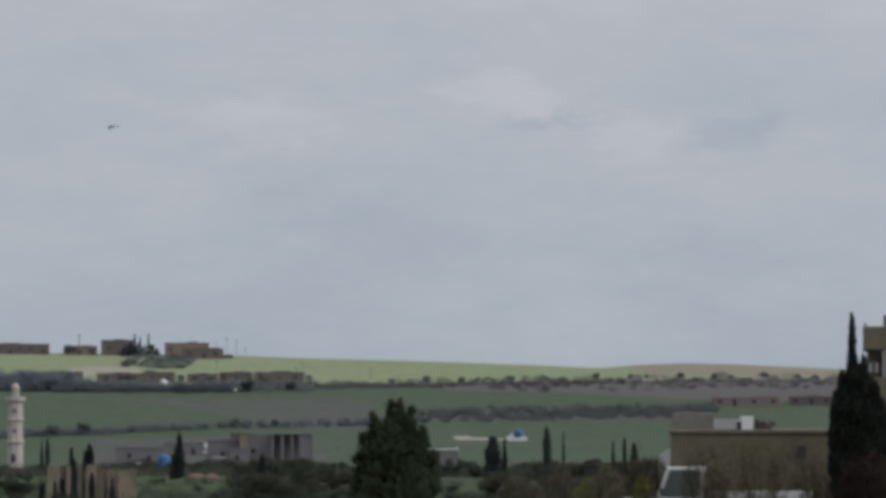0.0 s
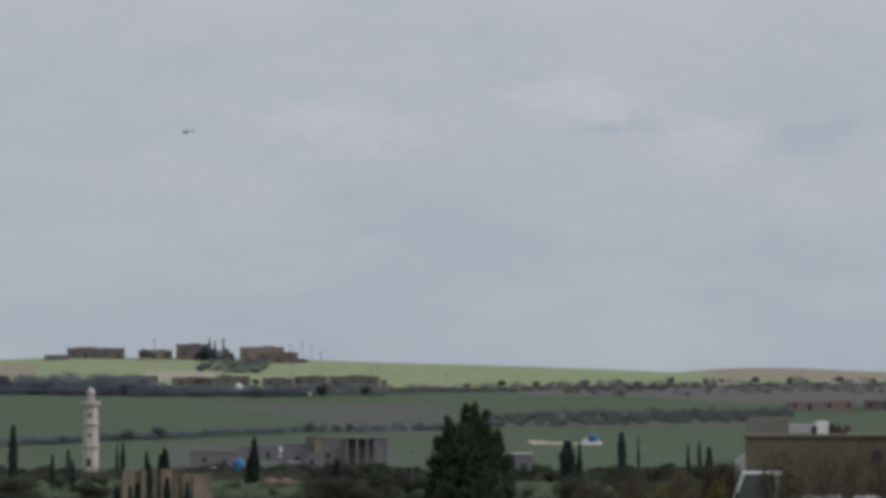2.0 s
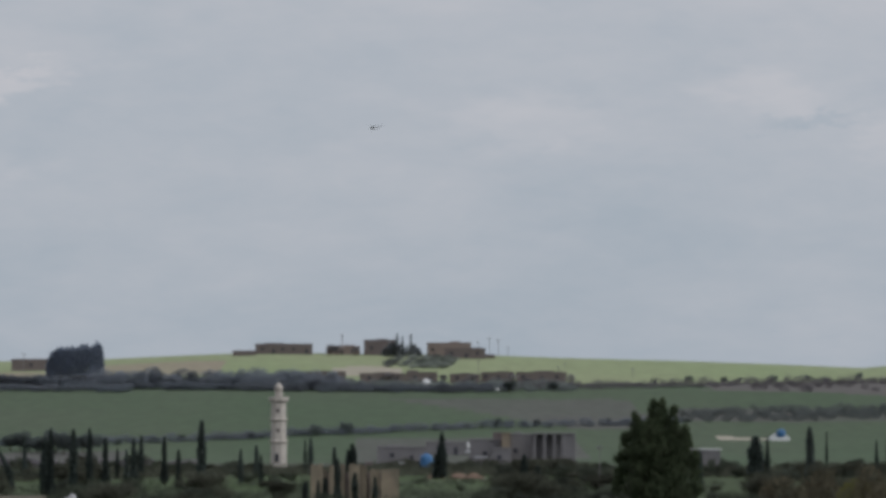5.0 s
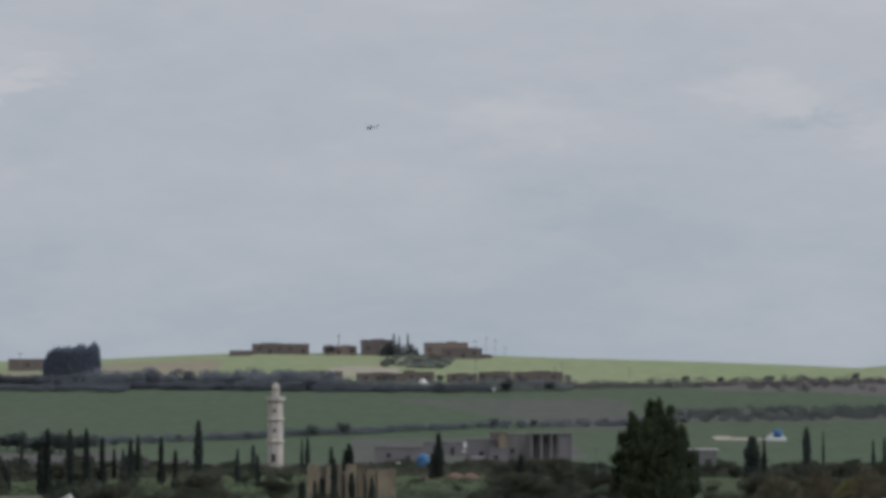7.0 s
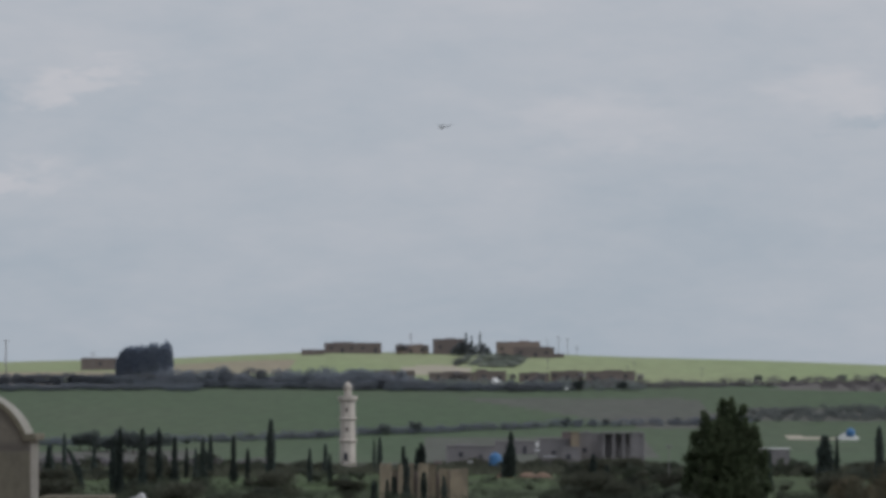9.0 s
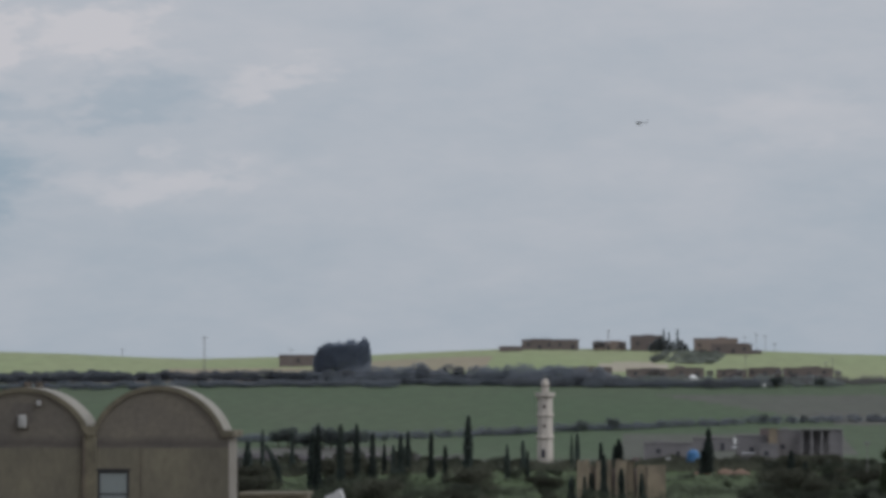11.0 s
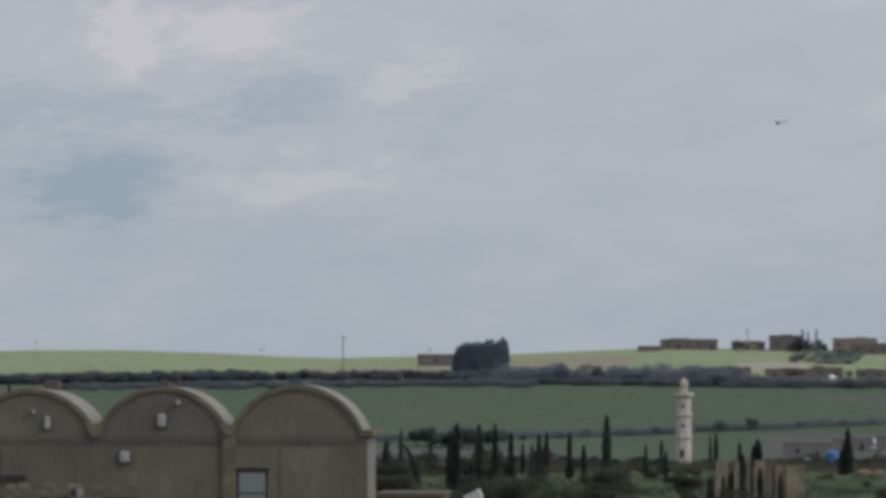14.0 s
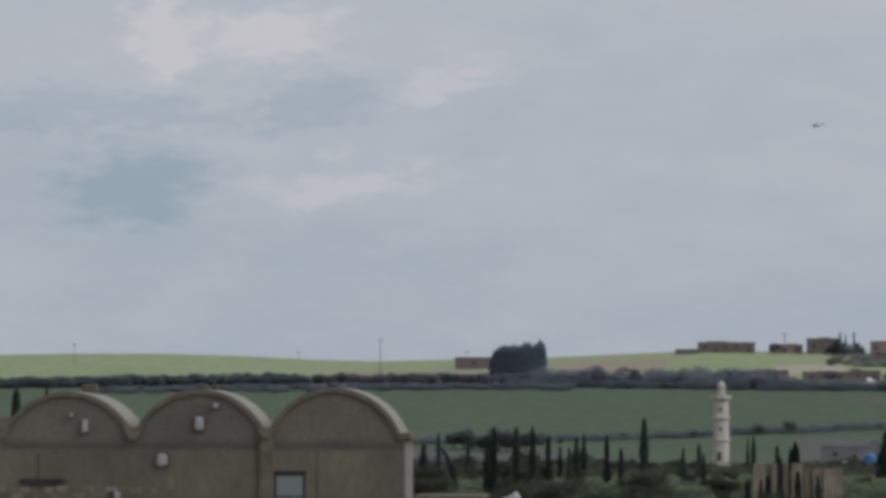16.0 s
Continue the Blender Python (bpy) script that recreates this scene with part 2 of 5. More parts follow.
# ---------------------------------------------------------------- mesh helpers
def mesh(name, verts, faces, material, smooth=False):
    me = bpy.data.meshes.new(name)
    me.from_pydata([tuple(v) for v in verts], [], [tuple(f) for f in faces])
    me.materials.append(material)
    if smooth:
        me.polygons.foreach_set("use_smooth", [True] * len(me.polygons))
    me.update()
    return me


def part(name, bm, material, parent, label=""):
    """Links a bmesh as one mesh object under a thing or a part."""
    me = bpy.data.meshes.new(name)
    bmesh.ops.recalc_face_normals(bm, faces=bm.faces)
    bm.to_mesh(me)
    bm.free()
    me.materials.append(material)
    ob = new(name, me)
    ob.parent = parent
    return tagged(ob, label)


def holds(name, place, label, category, group="", turn=0.0, kind=""):
    """The Empty at the base of a thing."""
    ob = new(name)
    ob.empty_display_size = 0.2
    ob.matrix_basis = Matrix.Translation(place) @ Matrix.Rotation(turn, 4, "Z")
    return tagged(ob, label, category, group, kind)


def box(x0, x1, y0, y1, z0, z1, bevel=0.0, bm=None):
    bm = bm or bmesh.new()
    made = bmesh.ops.create_cube(bm, size=1, matrix=Matrix.Translation(((x0 + x1) / 2, (y0 + y1) / 2, (z0 + z1) / 2)) @ Matrix.Diagonal((x1 - x0, y1 - y0, z1 - z0, 1)))
    if bevel:
        edges = list({e for v in made["verts"] for e in v.link_edges})
        bmesh.ops.bevel(bm, geom=edges, offset=bevel, segments=2, affect="EDGES", profile=0.5)
    return bm


def lathe(profile, sides, bm=None, centre=(0, 0, 0), phase=0.0):
    """A turned solid from (radius, z) pairs."""
    bm = bm or bmesh.new()
    rings = []
    for r, z in profile:
        rings.append([bm.verts.new((centre[0] + r * math.cos(phase + 2 * math.pi * i / sides), centre[1] + r * math.sin(phase + 2 * math.pi * i / sides), centre[2] + z)) for i in range(sides)])
    for a, c in zip(rings, rings[1:]):
        for i in range(sides):
            bm.faces.new((a[i], a[(i + 1) % sides], c[(i + 1) % sides], c[i]))
    bm.faces.new(rings[0][::-1])
    bm.faces.new(rings[-1])
    return bm


def prism(points, y0, y1, bm=None):
    """A solid from an outline in x and z, between two depths."""
    bm = bm or bmesh.new()
    a = [bm.verts.new((x, y0, z)) for x, z in points]
    c = [bm.verts.new((x, y1, z)) for x, z in points]
    bm.faces.new(a)
    bm.faces.new(c[::-1])
    for i in range(len(points)):
        j = (i + 1) % len(points)
        bm.faces.new((a[i], c[i], c[j], a[j]))
    return bm


def rod(p, q, r0, r1=None, sides=6, bm=None):
    bm = bm or bmesh.new()
    p, q = Vector(p), Vector(q)
    turn = (q - p).to_track_quat("Z", "Y").to_matrix().to_4x4()
    bmesh.ops.create_cone(bm, cap_ends=True, segments=sides, radius1=r0, radius2=r0 if r1 is None else r1, depth=(q - p).length, matrix=Matrix.Translation((p + q) / 2) @ turn)
    return bm


RNG = np.random.default_rng(7)
BLADES = np.array([(0, 0, -0.5), (1.0, 0.35, 0.2), (0.9, -0.4, 0.5), (-0.3, 0.9, 0.1), (-0.8, 0.6, 0.5), (-0.6, -0.75, 0.2), (-0.1, -0.5, 1.1)], float)
BLADES_F = np.array([(0, 1, 2), (0, 3, 4), (0, 5, 6)])


def clumps(centres, sizes, tall=1.0, rng=RNG):
    """Many small tufts of three leaf blades as one lot of vertices and faces."""
    n = len(centres)
    jitter = rng.uniform(0.5, 1.5, (n, 7, 1))
    turn, tip = rng.uniform(0, 2 * math.pi, n), rng.uniform(-1.5, 1.5, n)
    c, s = np.cos(turn), np.sin(turn)
    shape = BLADES[None] * jitter * 1.25 * np.asarray(sizes)[:, None, None]
    x = shape[:, :, 0] * np.cos(tip)[:, None] + shape[:, :, 2] * np.sin(tip)[:, None]
    z = (shape[:, :, 2] * np.cos(tip)[:, None] - shape[:, :, 0] * np.sin(tip)[:, None]) * tall
    v = np.stack([x * c[:, None] - shape[:, :, 1] * s[:, None], x * s[:, None] + shape[:, :, 1] * c[:, None], z], -1)
    v = v + np.asarray(centres)[:, None]
    f = BLADES_F[None] + 7 * np.arange(n)[:, None, None]
    return v.reshape(-1, 3), f.reshape(-1, 3)


def leafy(name, centres, sizes, material, parent, tall=1.0, label=""):
    v, f = clumps(centres, sizes, tall)
    me = bpy.data.meshes.new(name)
    me.vertices.add(len(v))
    me.vertices.foreach_set("co", v.ravel())
    me.loops.add(f.size)
    me.loops.foreach_set("vertex_index", f.ravel().astype(np.int32))
    me.polygons.add(len(f))
    me.polygons.foreach_set("loop_start", np.arange(0, f.size, 3, dtype=np.int32))
    me.update(calc_edges=True)
    me.materials.append(material)
    ob = new(name, me)
    ob.parent = parent
    return tagged(ob, label)


# ---------------------------------------------------------------- ground
CREST_B = [-400, -182.07, -162.93, -146.38, -126.08, -110.89, -98.27, -83.16, -59.30, -43.03, -24.32, -7.74, 25.99, 42.25, 67.27, 92.31, 108.06, 116.90, 127.02, 138.43, 151.12, 163.83, 420]
CREST_E = [7.0, 8.87, 9.12, 9.12, 8.49, 7.73, 7.36, 7.74, 8.24, 8.99, 9.74, 9.44, 9.04, 8.41, 7.77, 6.88, 6.15, 6.90, 7.27, 7.02, 6.38, 5.87, 4.0]
FLAT_Y = [-6000, 0, 140, 200, 300, 450, 700, 900, 1100, 1180, 1250, 1300, 1350, 1400, 1450, 1550]
FLAT_Z = [-4.3, -4.3, -4.3, -5.2, -8.0, -12.0, -15.0, -16.2, -16.9, -15.0, -11.7, -8.6, -5.4, -2.1, 1.45, 4.7]


def smooth(a, lo, hi):
    s = np.clip((a - lo) / (hi - lo), 0, 1)
    return s * s * (3 - 2 * s)


def ground_z(x, y):
    """The height of the land: a slope down to the plain, a rise to a ridge, and low country beyond."""
    x, y = np.asarray(x, float), np.asarray(y, float)
    b = 1000 * x / np.maximum(y, 400)
    crest = np.interp(b, CREST_B, CREST_E) * 1.75
    z = np.interp(y, FLAT_Y, FLAT_Z)
    up = (4.7 + (crest - 4.7) * np.clip((y - 1550) / 200, 0, 1) ** 0.85)
    z = np.where(y > 1550, up, z)
    over = smooth(y, 1750, 2500)
    z = z - over * (z + 2)
    z = z + 0.35 * np.sin(x / 41 + y / 63) * smooth(y, 300, 600) * (1 - smooth(y, 1400, 1700))
    return EYE + z


def stand(b, y, down=0.05):
    x = b * y / 1000
    return Vector((x, y, float(ground_z(x, y)) - down))


def build_ground():
    xs = np.concatenate([-np.geomspace(12000, 420, 22), np.arange(-400, 401, 5), np.geomspace(420, 12000, 22)])
    ys = np.concatenate([-np.geomspace(12000, 60, 14), np.arange(-40, 900, 20), np.arange(900, 1180, 8), np.arange(1180, 1780, 3), np.geomspace(1785, 12000, 40)])
    X, Y = np.meshgrid(xs, ys)
    Z = ground_z(X, Y)
    nx, ny = len(xs), len(ys)
    idx = np.arange(nx * ny).reshape(ny, nx)
    f = np.stack([idx[:-1, :-1], idx[:-1, 1:], idx[1:, 1:], idx[1:, :-1]], -1).reshape(-1, 4)
    v = np.stack([X, Y, Z], -1).reshape(-1, 3)
    me = bpy.data.meshes.new("ground")
    me.from_pydata(v.tolist(), [], f.tolist())
    lots = [GRASS, CROP, CROP_SUNLIT, PLOUGH, FALLOW, ORCHARD, PALE, YARD]
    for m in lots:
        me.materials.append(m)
    c = v[f].mean(1)
    x, y = c[:, 0], c[:, 1]
    b = 1000 * x / np.maximum(y, 400)
    w = y + 5 * np.sin(x / 23) + 3 * np.sin(x / 9 + 1)
    k = np.zeros(len(c), int)
    k[(y < 230)] = 7
    k[(w > 1030)] = 1                                              # strip before the hedge
    k[(w > 1040) & (w < 1250) & (b > -3.5) & (b < 46.00)] = 4
    k[(w > 1030) & (w < 1120) & (b > -56) & (b <= -3.5)] = 4
    k[(w > 1030) & (w < 1196) & (b <= -56)] = 4
    k[(w > np.maximum(1420 - 3.2 * (b - 5), 1300 - 0.2 * (b - 5))) & (w < 1424) & (b > 5) & (b < 66.02 - 0.1 * (w - 1300))] = 4
    k[(w > 1318) & (w < 1372) & (b >= 66.65) & (b < 133.61)] = 4      # rows of small trees
    k[(w > 1452 - 0.6 * np.clip(b - 73.53, 0, 75)) & (b >= 73.53)] = 5
    k[(w > 1452) & (b < 73.53)] = 1
    k[(w > 1466) & (b < -50)] = 1
    k[(w > 1488) & (b < -40) & (b > -174.41)] = 5
    k[(w > 1488) & (w < 1500)& (b > -174.41) & (b < -140.03)] = 1
    k[(w > 1525)] = 2                                              # ridge crop with sunshine painted into its colour
    k[(w > 1525) & (w < np.interp(b, [55, 80, 112, 165], [1525, 1535, 1566, 1574])) & (b > 54.76)] = 5
    k[(w > 1525) & (w < 1548) & (b < -20) & (b > -174.41)] = 5
    k[(w > 1610) & (b > 119 - (w - 1610) * 0.03)] = 3
    k[(w > 1572) & (w <= 1610) & (b > 112) & (np.sin(x / 7.0) > 0.45)] = 6
    k[(w > 1590) & (w < 1690) & (b > -60.55) & (b < -33.04)] = 3
    k[(w > 1570) & (w < 1625) & (b > -105.84) & (b < -68.08)] = 3
    k[((b - -2.74) / 7) ** 2 + ((w - 1612) / 42) ** 2 < 1 + 0.4 * np.sin(x / 6)] = 6
    k[(np.abs(b - 81.60) < 6.5) & (np.abs(y - 1250 + 3 * np.sin(x / 4)) < 6 + 3 * np.sin(x / 6.5))] = 6
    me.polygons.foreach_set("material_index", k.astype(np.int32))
    me.polygons.foreach_set("use_smooth", np.ones(len(f), bool))
    me.update()
    tagged(new("ground", me), "rolling farmland with green crops, fallow strips and bare earth", "ground", kind="structure")


build_ground()


# ---------------------------------------------------------------- vaulted building
def arch(cx, half, base, rise_, n=28):
    """Points along a flat round arch, from its right foot to its left."""
    r = (half * half + rise_ * rise_) / (2 * rise_)
    a = math.asin(half / r)
    return [(cx + r * math.sin(a - 2 * a * i / n), base + rise_ - r + r * math.cos(a - 2 * a * i / n)) for i in range(n + 1)]


HALL_Y, HALL_DEEP = 160.0, 3.4
S_HALL = HALL_Y / 1000


def hall():
    ground = float(ground_z(-20, HALL_Y)) - 0.1
    hold = holds("vaulted_building", (0, HALL_Y, ground), "cement-rendered building with three whitewashed barrel vaults", "building")
    zz = lambda e: EYE + e * S_HALL - ground
    spring = zz(-8.75)
    top = zz(1.20)
    tip_z = spring
    right = -91.21 * S_HALL
    centres = [-166.75 * S_HALL, -136.98 * S_HALL, -106.98 * S_HALL]
    left = centres[0] - (right - centres[2]) + 0.1
    pitch = centres[2] - centres[1]
    half = pitch / 2 - 0.13
    # front wall with its three gables, and the opening for the window
    wx0, wx1 = -120.38 * S_HALL, -113.30 * S_HALL
    wz1, wz0 = zz(-17.39), zz(-26.2)
    zlow = spring - 0.02
    front = bmesh.new()
    t = 0.25
    course = zz(-12.4)
    box(left, wx0, 0, t, 0, course, bm=front)
    box(wx1, right, 0, t, 0, course, bm=front)
    box(wx0, wx1, 0, t, 0, wz0, bm=front)
    box(wx0, wx1, 0, t, wz1, course, bm=front)
    part("front_wall", front, RENDER, hold)
    part("upper_wall", box(left, right, 0, t, course, zlow), GABLE, hold, "soot-stained grey upper wall")
    for cx, sink in zip(centres, (0.14, 0.06, 0.0)):
        spring, rise_ = tip_z, top - tip_z - sink
        part("gable", prism(arch(cx, half - 0.02, zlow, rise_ - 0.1), 0.0, t), GABLE, hold)
        outer = arch(cx, half + 0.10, spring, rise_ + 0.04)
        inner = arch(cx, half - 0.08, spring, rise_ - 0.12)
        part("arch_rim", prism(outer + inner[::-1], -0.1, 0.22), RIM, hold, "mossy cement rim")
        outer = arch(cx, half + 0.08, spring + 0.02, rise_ + 0.02)
        inner = arch(cx, half - 0.08, spring + 0.02, rise_ - 0.14)
        part("vault_roof", prism(outer + inner[::-1], 0.22, HALL_DEEP), ROOF, hold, "whitewashed barrel vault")
        part("rear_gable", prism(arch(cx, half - 0.1, zlow, rise_ - 0.16), HALL_DEEP - 0.25, HALL_DEEP - 0.02), RENDER, hold)
    # Sunlight on the right-hand side is put into a paler material.
    part("side_wall", box(right - t, right, t, HALL_DEEP, 0, zlow), SIDE, hold, "cement side wall with sunlight painted in")
    part("side_wall", box(left, left + t, t, HALL_DEEP, 0, zlow), RENDER, hold)
    part("rear_wall", box(left + t, right - t, HALL_DEEP - t, HALL_DEEP, 0, zlow), RENDER, hold)
    # gutters in the valleys, coping at the open end
    for i in (0, 1):
        gx = (centres[i] + centres[i + 1]) / 2
        part("valley_gutter", box(gx - 0.2, gx + 0.2, -0.04, HALL_DEEP, spring - 0.14, spring + 0.04, 0.02), STAIN, hold)
    part("coping", box(centres[2] + half - 0.02, right + 0.2, -0.12, HALL_DEEP + 0.1, spring - 0.2, spring + 0.04, 0.03), RIM, hold, "worn cement coping")
    part("coping", box(left - 0.2, centres[0] - half + 0.02, -0.12, HALL_DEEP + 0.1, spring - 0.2, spring + 0.04, 0.03), RIM, hold, "worn cement coping")
    px = (centres[1] + centres[2]) / 2
    part("pilaster", box(px - 0.2, px + 0.22, -0.07, 0.02, 0, spring - 0.1, 0.02), RIM, hold, "stained pilaster")
    part("drain_pipe", rod((px - 0.24, -0.07, 0), (px - 0.24, -0.07, spring - 0.1), 0.07), STAIN, hold, "rust-stained drain pipe")
    # spouts hanging in the valleys
    for i, (e1, e0) in enumerate(((-7.2, -10.1), (-7.4, -9.6))):
        gx = (centres[i] + centres[i + 1]) / 2
        part("valley_spout", prism([(gx - 0.14, zz(e0)), (gx + 0.14, zz(e0)), (gx + 0.36, zz(e1)), (gx - 0.36, zz(e1))], -0.16, -0.02), RIM, hold, "mossy cement spout")
    part("plaster_patch", box(-137.3 * S_HALL - 0.36, -137.3 * S_HALL + 0.36, -0.003, 0.0, zz(-7.0), zz(-2.4)), SOOT, hold, "darker plaster patch")
    part("joint_strip", box(-110.77 * S_HALL - 0.03, -110.77 * S_HALL + 0.03, -0.008, 0.0, zz(-27.0), zz(-12.6)), STAIN, hold, "dark open joint")
    part("joint_strip", box(-173.39 * S_HALL - 0.05, -173.39 * S_HALL + 0.05, -0.009, 0.0, zz(-18.64), zz(-13.2)), STAIN, hold, "damp vertical streak")
    # window
    win = part("window", box(wx0, wx1, 0.02, 0.09, wz1 - 0.09, wz1), DARK, hold, "dark steel window with a grey pane")
    part("frame", box(wx0, wx0 + 0.09, 0.02, 0.09, wz0, wz1 - 0.09), DARK, win)
    part("frame", box(wx1 - 0.09, wx1, 0.02, 0.09, wz0, wz1 - 0.09), DARK, win)
    part("frame", box(wx0 + 0.09, wx1 - 0.09, 0.02, 0.09, wz0, wz0 + 0.09), DARK, win)
    part("pane", box(wx0 + 0.09, wx1 - 0.09, 0.045, 0.06, wz0 + 0.09, wz1 - 0.09), PANE, win, "dusty grey pane")
    part("glazing_bar", box(wx0 + 0.09, wx1 - 0.09, 0.03, 0.075, zz(-22.85), zz(-22.45)), DARK, win)
    part("lintel", box(wx0 - 0.06, wx1 + 0.06, -0.03, 0.0, wz1, wz1 + 0.07), DARK, hold)
    # Dark bar added on the wall where a dark slot belongs.
    part("slot_bar", box(-177.22 * S_HALL, -167.52 * S_HALL, -0.16, 0.0, zz(-19.77), zz(-18.77)), DARK, hold, "dark projecting bar in place of a slot")
    # small chimney stubs behind the ridges
    part("chimney", box(-165.99 * S_HALL, -162.67 * S_HALL, 2.3, 2.9, zz(-1.48), zz(2.31), 0.06), STAIN, hold, "stubby brick chimney")
    for x in (345, 366):
        part("chimney", box((-136.73 + (x - 356) / 8) * S_HALL - 0.12, (-136.73 + (x - 356) / 8) * S_HALL + 0.12, 2.3, 2.7, zz(-0.20), zz(2.32), 0.05), STAIN, hold, "stubby brick chimney")
    part("bracket", box(-90.08 * S_HALL + 0.06, -90.08 * S_HALL + 0.12, 1.0, 1.3, zz(-16.70), zz(-15.20)), DARK, hold, "small dark bracket")
    return ground


HALL_GROUND = hall()


def wall_lamp(b, e, wide, high):
    p = at(b, e, HALL_Y)
    hold = holds("wall_lamp", p, "white frosted bulkhead lamp on a dark brown backplate", "lamp", "lamps on the vaulted building")
    part("backplate", box(-wide * 0.62, wide * 0.62, -0.05, 0.01, -high * 0.58, high * 0.55, 0.015), STAIN, hold)
    bm = box(-wide / 2, wide / 2, -0.2, -0.05, -high / 2, high / 2, min(wide, high) * 0.28)
    part("diffuser", bm, LENS, hold, "white frosted glass")


for lamp in ((-162.78, -7.02, 0.22, 0.48), (-137.09, -6.49, 0.34, 0.5), (-145.33, -14.55, 0.40, 0.46), (-133.42, -2.46, 0.16, 0.2), (-165.84, -4.63, 0.12, 0.16)):
    wall_lamp(*lamp)


# ---------------------------------------------------------------- minaret
def minaret():
    y = 1100.0
    s = y / 1000
    base = stand(-21.04, y, 0.3)
    hold = holds("minaret", base, "pale limestone minaret with three cornices and a small dome", "minaret")
    zz = lambda e: EYE + e * s - base.z
    r = 14.6 / 8 * s * 1.04
    e = dict(door=-14.52, b3=-10.03, b2=-5.16, b1=-0.79, lan=1.33, top=3.08)
    ph = math.pi / 8
    part("shaft", lathe([(r * 1.0, 0), (r * 0.97, zz(e["b3"]))], 8, phase=ph), STONE, hold)
    part("shaft", lathe([(r * 0.96, zz(e["b3"])), (r * 0.95, zz(e["b2"]))], 8, phase=ph), STONE, hold)
    part("shaft", lathe([(r * 0.94, zz(e["b2"])), (r * 0.92, zz(e["b1"]))], 8, phase=ph), STONE, hold)
    for key, k in (("b3", 1.16), ("b2", 1.14)):
        z = zz(e[key])
        part("cornice", lathe([(r * 0.97, z - 0.45), (r * k, z - 0.1), (r * k, z + 0.25), (r * 0.95, z + 0.4)], 8, phase=ph), STONE, hold)
    z = zz(e["b1"])
    part("balcony", lathe([(r * 0.93, z - 0.7), (r * 1.24, z - 0.1), (r * 1.24, z + 0.75), (r * 1.14, z + 0.75), (r * 1.14, z + 0.1), (r * 0.5, z + 0.1)], 8, phase=ph), STONE, hold)
    zl, zt = zz(e["lan"]), zz(e["top"])
    part("lantern", lathe([(r * 0.5, z + 0.1), (r * 0.46, zl - 0.2), (r * 0.56, zl - 0.1), (r * 0.56, zl + 0.1)], 8, phase=ph), STONE, hold)
    h = zt - zl
    part("dome", lathe([(r * 0.42, zl + 0.1), (r * 0.48, zl + 0.25 * h), (r * 0.44, zl + 0.5 * h), (r * 0.32, zl + 0.72 * h), (r * 0.14, zl + 0.9 * h), (0.05, zt), (0.04, zt + 0.5)], 16), STONE, hold)
    f = r * math.cos(ph)
    dz1, dz0 = zz(-12.64), zz(e["door"])
    part("door", box(-0.95, 0.05, -f - 0.06, -f + 0.3, dz0, dz1, 0.03), SHADE, hold, "dark doorway")
    for ee, dx in ((-3.16, -0.2), (-7.53, -0.15)):
        w = part("window", box(dx - 0.35, dx + 0.35, -f * 0.97 - 0.05, -f * 0.9, zz(ee) - 0.5, zz(ee) + 0.5, 0.02), MUD_LIGHT, hold, "small shuttered window")
        part("shutter", box(dx - 0.22, dx + 0.22, -f * 0.97 - 0.09, -f * 0.97 - 0.04, zz(ee) - 0.35, zz(ee) + 0.35), SHADE, w)


minaret()


# ---------------------------------------------------------------- trees
def cypress(seed, high=10.0, radius=0.62, lean=0.0, leaf=CYPRESS_LEAF, name="cypress_tree", label="slender dark green cypress among olives", group="cypresses on the plain", n=1500):
    rng = np.random.default_rng(seed)
    hold = holds(name, (0, 0, 0), label, "tree", group)
    part("trunk", rod((0, 0, 0), (lean * high * 0.5, 0, high * 0.6), 0.14, 0.05), BARK, hold)
    z = high * (0.07 + 0.93 * rng.uniform(0, 1, n) ** 1.1)
    k = z / high
    r = radius * np.minimum(1, (k / 0.12)) ** 0.5 * (1 - k) ** 0.62 * 1.25 * (0.8 + 0.2 * np.sin(9 * k + seed)) * rng.uniform(0.55, 1.1, n)
    a = rng.uniform(0, 2 * math.pi, n)
    c = np.stack([r * np.cos(a) + lean * z * k, r * np.sin(a), z - 0.1], -1)
    leafy("crown", c, rng.uniform(0.08, 0.21, n), leaf, hold, 2.4)
    return hold


